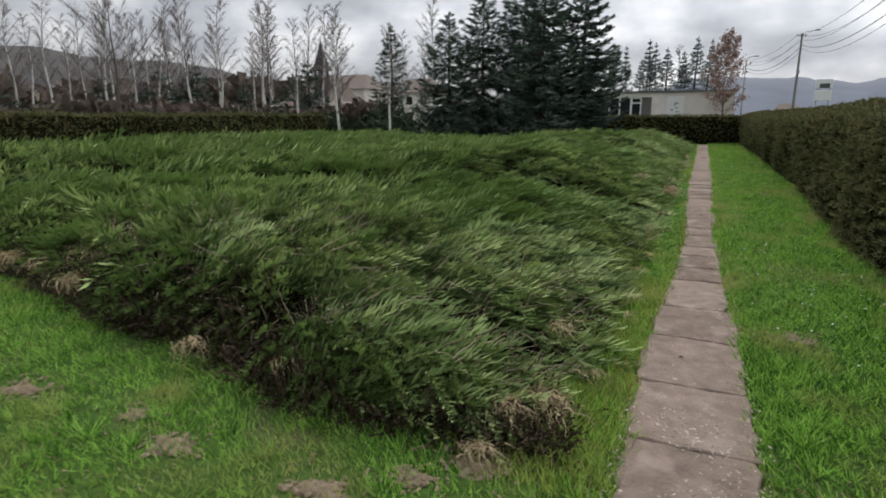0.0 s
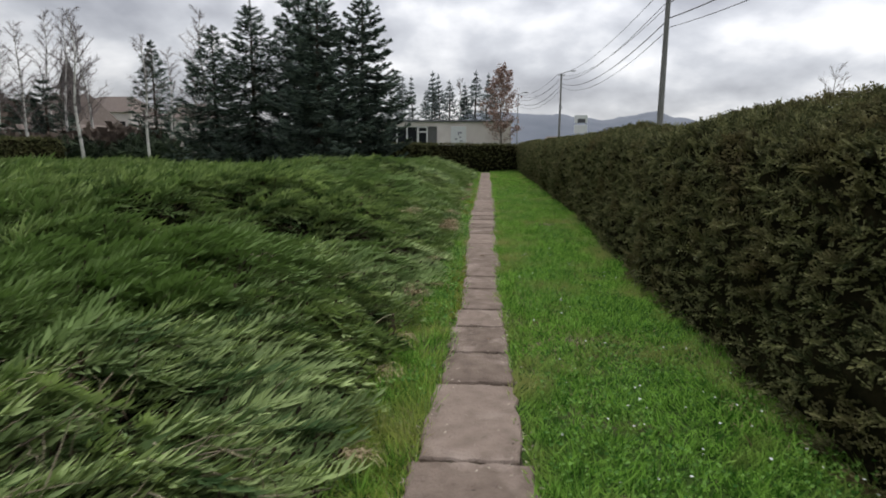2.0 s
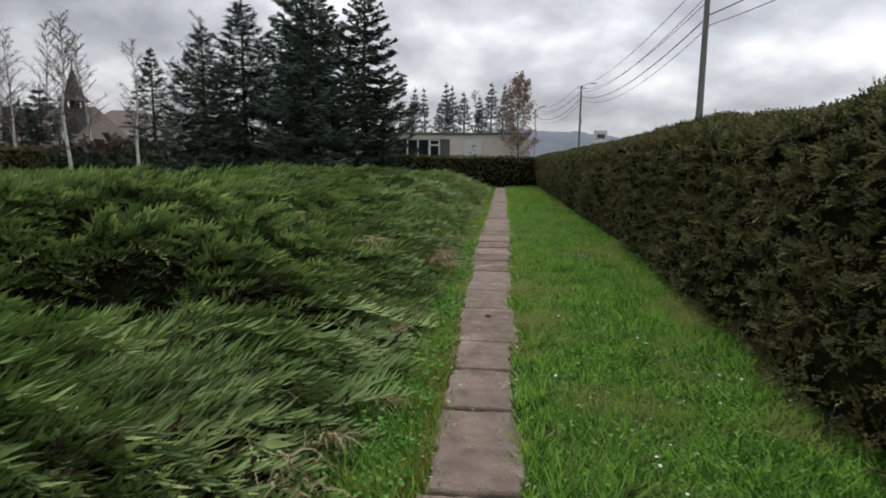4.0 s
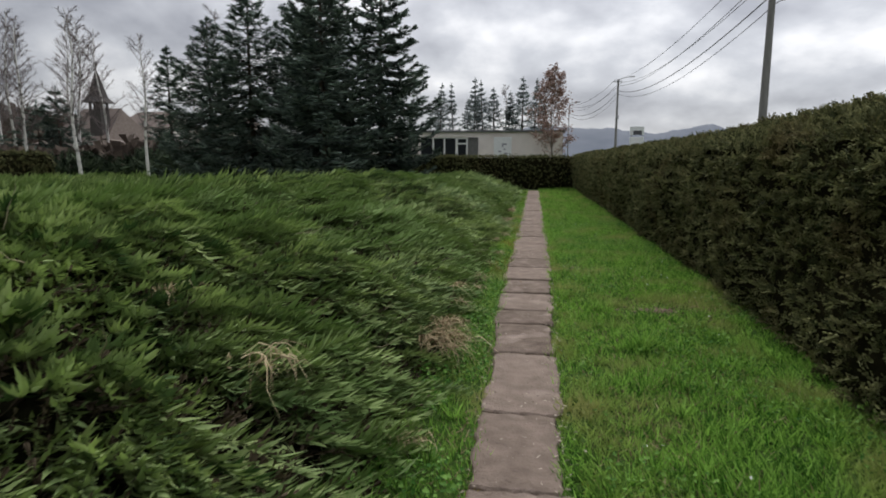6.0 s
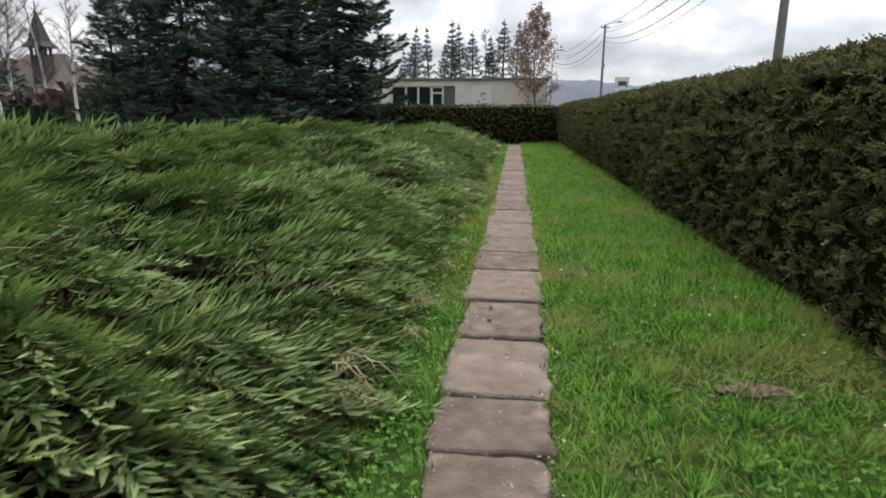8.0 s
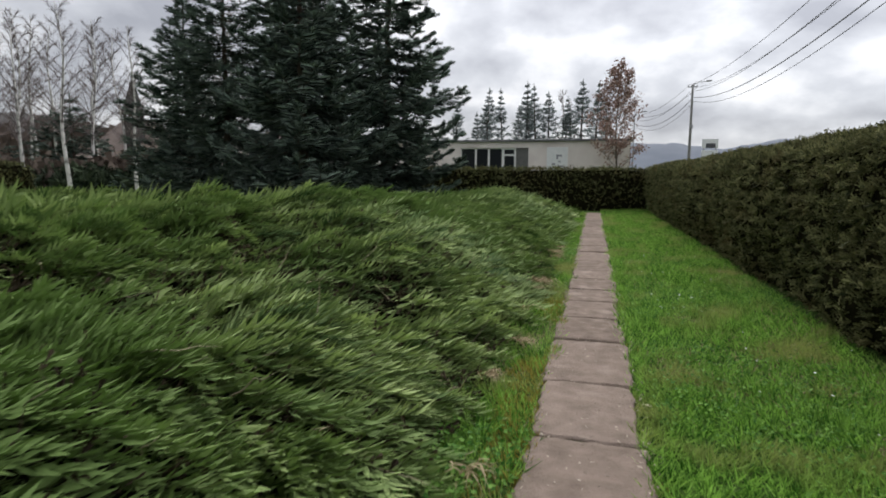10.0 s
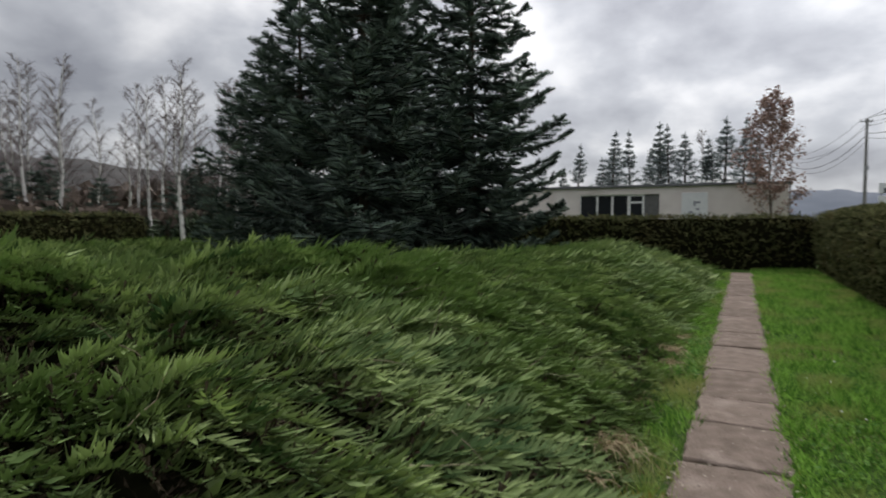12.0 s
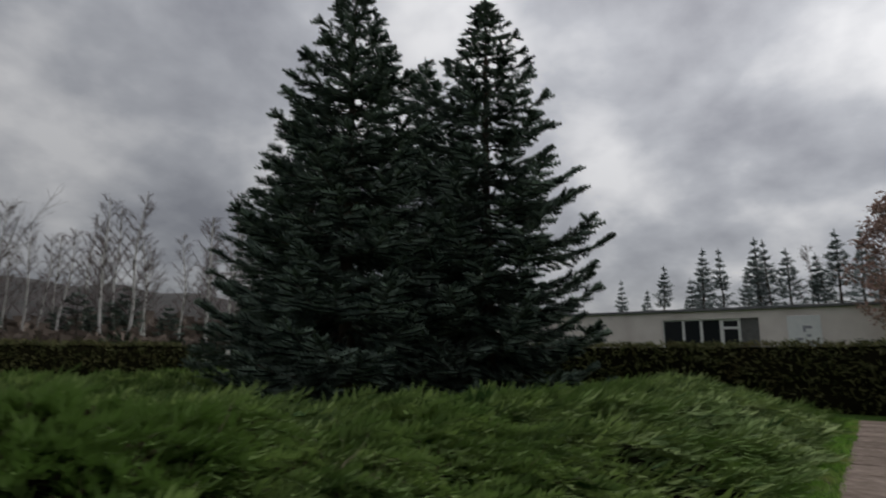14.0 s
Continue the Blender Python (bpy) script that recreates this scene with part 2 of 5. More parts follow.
def tube_arrays(points, radii, sides=5):
    """Vertices and quads of a tube along points."""
    P, R = np.asarray(points, float), np.asarray(radii, float)
    T = np.gradient(P, axis=0)
    T /= np.linalg.norm(T, axis=1, keepdims=True) + 1e-9
    ref = np.where(np.abs(T[:, 2:3]) > 0.9, np.array([[1.0, 0, 0]]), np.array([[0, 0, 1.0]]))
    U = np.cross(T, ref)
    U /= np.linalg.norm(U, axis=1, keepdims=True) + 1e-9
    W = np.cross(T, U)
    ang = np.arange(sides) * 2 * np.pi / sides
    V = P[:, None] + R[:, None, None] * (np.cos(ang)[None, :, None] * U[:, None] + np.sin(ang)[None, :, None] * W[:, None])
    n = len(P)
    i, j = np.meshgrid(np.arange(n - 1), np.arange(sides), indexing="ij")
    a, b = i * sides + j, i * sides + (j + 1) % sides
    F = np.stack([a, b, b + sides, a + sides], -1).reshape(-1, 4)
    return V.reshape(-1, 3), F


class Heap:
    """Collects vertex and face arrays into one mesh."""

    def __init__(self):
        self.v, self.f, self.n = [], [], 0

    def add(self, v, f):
        self.v.append(v)
        self.f.append(np.asarray(f) + self.n)
        self.n += len(v)

    def arrays(self):
        return np.concatenate(self.v), np.concatenate(self.f)


def scatter(tv, tf, pos, along, up, length, width=None):
    """Copies of a template (x along, z up) at pos: all arrays of n rows."""
    a = along / (np.linalg.norm(along, axis=1, keepdims=True) + 1e-9)
    s = np.cross(up, a)
    s /= np.linalg.norm(s, axis=1, keepdims=True) + 1e-9
    u = np.cross(a, s)
    width = length if width is None else width
    V = (pos[:, None] + a[:, None] * (tv[None, :, 0:1] * length[:, None, None])
         + s[:, None] * (tv[None, :, 1:2] * width[:, None, None]) + u[:, None] * (tv[None, :, 2:3] * width[:, None, None]))
    F = tf[None] + (np.arange(len(pos)) * len(tv))[:, None, None]
    return V.reshape(-1, 3), F.reshape(-1, tf.shape[1])


def hash01(ix, iy, seed):
    h = np.sin(ix * 127.1 + iy * 311.7 + seed * 74.7) * 43758.5453
    return h - np.floor(h)


def vnoise(x, y, seed=0):
    """Smooth value noise in 0..1, cells of size 1."""
    ix, iy = np.floor(x), np.floor(y)
    fx, fy = x - ix, y - iy
    fx, fy = fx * fx * (3 - 2 * fx), fy * fy * (3 - 2 * fy)
    a, b = hash01(ix, iy, seed), hash01(ix + 1, iy, seed)
    c, d = hash01(ix, iy + 1, seed), hash01(ix + 1, iy + 1, seed)
    return (a * (1 - fx) + b * fx) * (1 - fy) + (c * (1 - fx) + d * fx) * fy


def smooth(x, a, b):
    t = np.clip((x - a) / (b - a), 0, 1)
    return t * t * (3 - 2 * t)


def grid_faces(nu, nv):
    i, j = np.meshgrid(np.arange(nu - 1), np.arange(nv - 1), indexing="ij")
    a = i * nv + j
    return np.stack([a, a + nv, a + nv + 1, a + 1], -1).reshape(-1, 4)


def spray_template(pairs, spread, lift, rings=1):
    """A feathered shoot along x: side leaflets on a shared stem, bowed upwards at the tip."""
    k = pairs + 1
    x = np.linspace(0, 1, k)
    stem = np.stack([x, 0 * x, lift * x ** 2], 1)
    V, F = [*stem], []
    for i in range(pairs):
        w = spread * (1 - 0.75 * x[i]) * (0.6 + 0.4 * min(1, 4 * x[i] + 0.3))
        for r in range(rings):
            ang = math.pi * r / rings + 0.35 * (i % 2)
            for side in (-1, 1):
                V.append(stem[i] + np.array([0.75 * w + 0.11, side * w * math.cos(ang), side * w * math.sin(ang) + 0.15 * w]))
                F.append((i, i + 1, len(V) - 1))
    return np.array(V), np.array(F)


# ---- ground, lawn, path ----
def ground_height(x, y):
    return 0.03 * (vnoise(x * 0.7, y * 0.7, 3) - 0.5) * smooth(np.abs(x), 0.3, 0.8)


def make_ground():
    heap = Heap()
    xs = np.concatenate([np.linspace(-3000, -60, 24), np.linspace(-55, -12, 30), np.linspace(-11, 4, 46), np.linspace(5, 40, 24), np.linspace(60, 3000, 24)])
    ys = np.concatenate([np.linspace(-600, -20, 14), np.linspace(-15, 40, 90), np.linspace(45, 120, 30), np.linspace(150, 3500, 24)])
    X, Y = np.meshgrid(xs, ys, indexing="ij")
    V = np.stack([X, Y, ground_height(X, Y) - 0.012], -1).reshape(-1, 3)
    ob = part_np("ground", V, grid_faces(len(xs), len(ys)), M_SOIL, smooth=True)
    tagged(ob, "green lawn soil with worn earthy patches", "ground", kind="structure")
    return ob


ground = make_ground()

PATH_END = 36.0
JOINTS = [-1.0, -0.3, 0.35, 0.95, 1.5, 2.2, 2.95, 3.81, 4.6, 5.54, 6.12, 6.74, 7.27, 8.07, 8.67, 9.27, 10.22, 11.0, 12.03, 12.83, 13.3, 14.02, 14.75, 15.6, 16.25, 16.93,
          17.75, 18.75, 19.56, 20.27, 20.96, 21.72, 22.35, 23.3, 24.5, 25.5, 26.2, 26.9, 27.9, 29.0, 29.8, 30.6, 31.4, 32.2, 33.0, 33.8, 34.6, 35.3, 36.0]


def path_half(y):
    """Half the width of the slabs: the first are broad, those after them half buried."""
    return np.interp(y, [1.0, 4.4, 5.4, 6.5, 8.0, 9.5, 12.0, 13.5, 15.0], [0.325, 0.31, 0.245, 0.22, 0.19, 0.205, 0.23, 0.255, 0.275])


def path_mid(y):
    return np.interp(y, [1.0, 5.4, 8.0, 10.0, 13.0, 16.0], [-0.015, -0.025, 0.0, -0.02, -0.045, -0.015])


def slab_mesh(length, half, seed):
    """A worn slab: uneven outline, rounded worn rim, faintly dished top."""
    rnd = random.Random(seed)
    bm = bmesh.new()
    n, hw = 9, half + rnd.uniform(-0.02, 0.018)
    outline = []
    for i in range(n):
        outline.append((-hw + 2 * hw * i / n, -length / 2))
    for i in range(n):
        outline.append((hw, -length / 2 + length * i / n))
    for i in range(n):
        outline.append((hw - 2 * hw * i / n, length / 2))
    for i in range(n):
        outline.append((-hw, length / 2 - length * i / n))
    round_off = rnd.uniform(0.0, 0.022)
    worn = []
    for x, y in outline:
        cx, cy = abs(x) / hw, abs(y) / (length / 2)
        k = 1 - round_off * smooth(np.array(cx * cy), 0.55, 1.0) * (1 + 0.8 * rnd.random())
        ragged = 0.020 if cx > 0.99 else 0.011
        worn.append((x * float(k) + rnd.uniform(-ragged, ragged * 0.6), y * float(k) + rnd.uniform(-0.011, 0.011)))
    outline = worn
    rings = []
    for inset, z in ((0.0, -0.06), (0.0, 0.012), (0.010, 0.022), (0.08, 0.0245)):
        f = 1 - inset / hw
        g = 1 - inset / (length / 2)
        rings.append([bm.verts.new((x * f, y * g, z + rnd.uniform(-0.0012, 0.0012))) for x, y in outline])
    m = len(outline)
    for a, b in zip(rings, rings[1:]):
        for i in range(m):
            bm.faces.new((a[i], a[(i + 1) % m], b[(i + 1) % m], b[i]))
    c = bm.verts.new((0, 0, 0.0245))
    for i in range(m):
        bm.faces.new((rings[-1][i], rings[-1][(i + 1) % m], c))
    return bm


def make_path():
    path = new("garden_path")
    tagged(path, "narrow straight garden path of worn concrete slabs", "path", kind="structure")
    rnd = random.Random(4)
    for i, (a, b) in enumerate(zip(JOINTS, JOINTS[1:])):
        gap = 0.075 if abs(a - 14.02) < 0.01 else (0.008 if abs(a - 10.22) < 0.01 else rnd.uniform(0.014, 0.032))
        y = (a + b) / 2
        ob = part("slab", slab_mesh(b - a - gap, float(path_half(y)), i), M_SLAB, path, smooth=False)
        ob.matrix_basis = pose(float(path_mid(y)) + rnd.uniform(-0.012, 0.012), y, 0.0, rnd.uniform(-0.8, 0.8), rnd.uniform(-0.8, 0.8), rnd.uniform(-1.6, 1.6))
    ys = np.linspace(-1.2, PATH_END, 120)
    cols = np.array([-1.12, -0.6, 0.0, 0.6, 1.12])
    X = path_mid(ys)[:, None] + cols[None] * (path_half(ys)[:, None] + 0.02 * (vnoise(ys * 4, 0 * ys, 54)[:, None] - 0.3))
    Z = np.broadcast_to(np.array([-0.03, 0.004, 0.002, 0.004, -0.03]), X.shape)
    V = np.stack([X, np.broadcast_to(ys[:, None], X.shape), Z], -1).reshape(-1, 3)
    part_np("joint_soil", V, grid_faces(len(ys), 5)[:, ::-1], M_SOILDARK, path, "dark soil and moss in the joints", smooth=True)
    return path


M_SOILDARK = material("joint_earth", (0.035, 0.03, 0.022), (0.085, 0.075, 0.045), 25, 0.95, 0.5)
make_path()

# ---- hedges ----
def clumps(x, y, size=0.55):
    """Rounded clumps on a jittered grid: 1 at a clump's crown, 0 in the creases."""
    gx, gy = x / size, y / size
    ix, iy = np.floor(gx), np.floor(gy)
    best = np.full(np.shape(x), 9.0)
    for ox in (-1, 0, 1):
        for oy in (-1, 0, 1):
            cx, cy = ix + ox, iy + oy
            px, py = cx + 0.15 + 0.7 * hash01(cx, cy, 5), cy + 0.15 + 0.7 * hash01(cx, cy, 6)
            best = np.minimum(best, ((gx - px) * 0.75) ** 2 + ((gy - py) * 1.25) ** 2)
    return np.clip(1 - best * 1.7, 0, 1)


def tuft_template(n, pairs, spread, seed):
    """Several flat fronds fanned from one base: a clipped twig end of thuja."""
    rng = np.random.default_rng(seed)
    fv, ff = spray_template(pairs, spread, -0.15)
    V, F = [np.zeros((1, 3))], []
    count = 1
    for k in range(n):
        d = np.array([[1.0, rng.normal(0, 0.5), rng.normal(0, 0.5)]])
        v, f = scatter(fv, ff, np.zeros((1, 3)), d, rng.normal(0, 1, (1, 3)) + np.array([[0, 0, 1.0]]), np.array([rng.uniform(0.65, 1.1)]))
        V.append(v)
        F.append(f + count)
        count += len(v)
    V, F = np.concatenate(V), np.concatenate(F)
    bases = [1 + k * len(fv) for k in range(n)]
    F = np.where(np.isin(F, bases), 0, F)
    return V, F


TUFTS_V = [tuft_template(4, 3, 0.22, k) for k in range(3)]


def make_hedge(name, a, b, half, height, label, per_m2, frond=0.085, seed=1, flare=0.06, sides=(1, -1), top=True, wobble=0.05, back=0.0, undercut=0.0):
    """A clipped thuja hedge from a to b: a lumpy core painted near-black as inner shade, and a skin of fronds."""
    rng = np.random.default_rng(seed)
    a, b = np.array(a, float), np.array(b, float)
    length = np.linalg.norm(b - a)
    d = (b - a) / length
    nrm = np.array([d[1], -d[0]])
    thing = new(name)
    tagged(thing, label, "hedge")
    # cross-section: parameter s runs up one face, over the top and down the other
    perim = 2 * height + 2 * half

    def surface(u, s):
        s = s * perim
        side = np.where(s < height, 1.0, np.where(s < height + 2 * half, 0.0, -1.0))
        z = np.where(s < height, s, np.where(s < height + 2 * half, height, perim - s))
        off = np.where(s < height, half, np.where(s < height + 2 * half, half - (s - height), -half))
        belly = flare * np.sin(np.clip(z / height, 0, 1) * np.pi) * np.sign(off)
        rnd_top = 0.10 * smooth(z, height - 0.22, height) * np.where(side == 0, 0, np.sign(off))
        lump = wobble * (vnoise(u * 0.9, s * 1.4, seed) - 0.5) * 2 + 0.5 * wobble * (vnoise(u * 4.5, s * 3.2, seed + 1) - 0.5) * 2 + 0.13 * (clumps(u * 0.8 + seed, s, 0.15) - 0.6)
        belly = belly - undercut * (-1.6 + 2.6 * smooth(u, 14.0, 21.0)) * (1 - np.clip(z / height, 0, 1)) ** 1.6 * np.sign(off)
        o = off + belly - rnd_top + np.where(side == 0, 0, np.sign(off)) * lump
        zz = z + np.where(side == 0, lump * 0.8 - 0.05 * (2 * np.abs(off) / (2 * half)) ** 4, 0) + 0.05 * (vnoise(u * 0.12, 0 * u, seed + 5) - 0.5) * (z / height)
        zz = zz + (back(u) if callable(back) else back) * (z / height) * (off + half) / (2 * half)
        p = a[None] + d[None] * u[:, None] + nrm[None] * o[:, None]
        n3 = np.stack([nrm[0] * side, nrm[1] * side, np.where(side == 0, 1.0, 0.15)], 1)
        # round the shoulders
        sh = np.exp(-((z - height) / 0.12) ** 2) * (side != 0)
        n3[:, 2] += 0.6 * sh
        return np.concatenate([p, zz[:, None]], 1), n3

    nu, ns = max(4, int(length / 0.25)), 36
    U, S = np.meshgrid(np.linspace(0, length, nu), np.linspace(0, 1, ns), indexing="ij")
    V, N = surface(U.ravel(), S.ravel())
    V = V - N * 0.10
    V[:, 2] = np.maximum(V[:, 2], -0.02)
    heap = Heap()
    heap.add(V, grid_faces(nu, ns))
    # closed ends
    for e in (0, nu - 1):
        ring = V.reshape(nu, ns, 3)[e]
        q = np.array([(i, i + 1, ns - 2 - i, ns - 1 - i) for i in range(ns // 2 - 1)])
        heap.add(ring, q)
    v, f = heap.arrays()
    part_np("core", v, f, M_HEDGE_SHADE, thing, smooth=True)
    n = int(length * perim * per_m2)
    u, s = rng.uniform(0, length, n), rng.uniform(0.0, 1, n)
    P, N = surface(u, s)
    # normals of the clumps: across the hedge's skin
    Du, Ds = surface(u + 0.02, s)[0] - P, surface(u, s + 0.02 / perim)[0] - P
    C = np.cross(Du, Ds)
    C /= np.linalg.norm(C, axis=1, keepdims=True) + 1e-9
    C *= np.sign(np.sum(C * N, 1))[:, None]
    N = N * 0.45 + C * 0.75
    N /= np.linalg.norm(N, axis=1, keepdims=True) + 1e-9
    keep = np.ones(n, bool)
    if -1 not in sides:
        keep &= s * perim < height + 2 * half
    if 1 not in sides:
        keep &= s * perim > height
    thin = np.clip(P[:, 2] / 0.8, 0.6, 1) * np.where(P[:, 1] < 3.5, 0.4, np.where(P[:, 1] > 25, 0.5, 1.0))
    keep &= rng.uniform(0, 1, n) < thin
    P, N = P[keep], N[keep]
    n = len(P)
    R = rng.normal(0, 0.38, (n, 3))
    sway = vnoise(P[:, 0] * 3 + P[:, 1] * 3, P[:, 2] * 4, seed + 9) - 0.5
    along = N * 0.5 + R + np.array([d[0] * 0.3, d[1] * 0.3, 0.05]) + sway[:, None] * np.array([[d[0], d[1], -0.9]])
    up = N + np.array([0.0, 0.0, 0.5]) + rng.normal(0, 0.4, (n, 3))
    size = frond * rng.uniform(0.6, 1.4, n) * np.where(P[:, 1] > 25, 1.25, 1.0)
    heap = Heap()
    kind = rng.integers(0, 3, n)
    for k in range(3):
        q = kind == k
        heap.add(*scatter(*TUFTS_V[k], (P - N * (0.03 + 0.05 * rng.uniform(0, 1, n))[:, None])[q], along[q], up[q], size[q] * 1.2, size[q]))
    v, f = heap.arrays()
    part_np("foliage", v, f, M_HEDGE, thing)
    return thing


def crest(u):
    """Rise of the tall hedge's top towards its back, along its length."""
    return np.interp(u - 6.0, [5.0, 6.5, 8.5, 10.0, 12.0, 13.6, 14.7, 15.6], [0.44, 0.42, 0.33, 0.26, 0.28, 0.37, 0.35, 0.27])


hedge_r = make_hedge("clipped_hedge", (2.55, -6.0), (2.55, 38.2), 0.62, 1.63, "tall clipped thuja hedge, olive green with brown tips, along the lawn", 560, 0.066, 3, sides=(-1,), wobble=0.075, back=crest, undercut=0.13)
hedge_e = make_hedge("clipped_hedge", (1.95, 38.3), (-9.5, 38.3), 0.55, 1.64, "dark clipped thuja hedge closing the end of the lawn", 200, 0.10, 5, sides=(-1,))
hedge_l = make_hedge("clipped_hedge", (-26.0, 35.5), (-20.5, 2.0), 0.75, 1.74, "long low clipped hedge below the bare birches", 120, 0.12, 8, sides=(-1,))

# ---- juniper bed ----
SPRUCES = [(-7.45, 28.1, 8.75, 2.4), (-5.95, 30.5, 9.15, 2.5), (-11.4, 30.6, 8.4, 2.6), (-14.1, 32.2, 7.5, 2.5), (-10.0, 33.6, 10.2, 2.8)]


def edge_right(y):
    """x of the bed's edge beside the path."""
    return -0.62 - 0.10 * (vnoise(y * 0.8, 0 * y, 21) - 0.5) - 0.16 * smooth(-y, -3.2, -1.9)


def front_edge(x):
    """y of the bed's edge facing the open lawn."""
    return 1.88 + 0.25 * np.maximum(-x - 2.2, 0) + 0.3 * (vnoise(x * 0.9, 0 * x, 22) - 0.5)


HOLLOWS = [(-1.65, 18.1, 0.75, 0.50), (-1.9, 14.3, 0.35, 0.32), (-1.2, 14.1, 0.28, 0.28), (-1.3, 15.2, 0.3, 0.25), (-2.3, 16.6, 0.4, 0.3), (-2.6, 8.2, 0.65, 0.42), (-3.6, 8.4, 0.6, 0.40), (-1.75, 7.9, 0.45, 0.36), (-3.0, 19.1, 0.5, 0.40), (-1.3, 11.6, 0.42, 0.30), (-0.95, 11.7, 0.22, 0.20), (-1.7, 13.6, 0.4, 0.35), (-2.7, 14.4, 0.5, 0.35), (-1.75, 10.2, 0.3, 0.3), (-2.5, 18.3, 0.5, 0.30), (-1.9, 11.2, 0.5, 0.22), (-1.9, 10.4, 0.32, 0.25), (-3.2, 13.2, 0.6, 0.25), (-2.6, 15.6, 0.4, 0.22), (-3.4, 20.0, 0.6, 0.22), (-1.6, 13.5, 0.42, 0.34), (-1.7, 17.9, 0.4, 0.15), (-1.5, 2.6, 0.3, 0.15)]


def bed_height(x, y):
    d = edge_right(y) - x
    e = y - front_edge(x)
    back = 36.3 - y
    side = 1 - np.exp(-np.maximum(d, 0) / 1.05)
    front = 1 - np.exp(-np.maximum(e, 0) / 0.34)
    rear = 1 - np.exp(-np.maximum(back, 0) / 1.5)
    top = 0.98 - 0.38 * smooth(-x, 3.2, 7.0) + 0.05 * smooth(-x, 9, 16)
    top = top * (0.74 + 0.26 * smooth(y, 6.5, 10.0)) * (1 - 0.24 * smooth(y, 21.0, 25.5)) + 0.22 * np.exp(-((x + 3.0) / 1.6) ** 2 - ((y - 32) / 2.2) ** 2)
    bumps = 0.20 * (vnoise(x * 0.55, y * 0.42, 11) - 0.5) + 0.20 * (vnoise(x * 1.3, y * 1.7, 12) - 0.5) + 0.38 * (clumps(x, y, 0.72) - 0.5) + 0.05 * (vnoise(x * 3.0, y * 3.8, 13) - 0.5)
    # a trough between the front mound and the rest, and hollows
    trough = 0.52 * np.exp(-((y - 8.5 - 0.12 * (x + 3)) / 0.62) ** 2) * smooth(-x, 1.3, 2.3) * (1 - 0.7 * smooth(-x, 5.0, 7.0))
    for hx, hy, hr, hd in HOLLOWS:
        trough = trough + 1.05 * hd * np.exp(-((x - hx) ** 2 + (y - hy) ** 2) / hr ** 2)
    h = (top + bumps - trough) * side * front * rear
    for sx, sy, sh, sr in SPRUCES:
        h = h * (1 - 0.45 * np.exp(-((x - sx) ** 2 + (y - sy) ** 2) / (sr * 0.95) ** 2))
    return np.where((d > 0) & (e > 0) & (back > 0), h, -0.05)


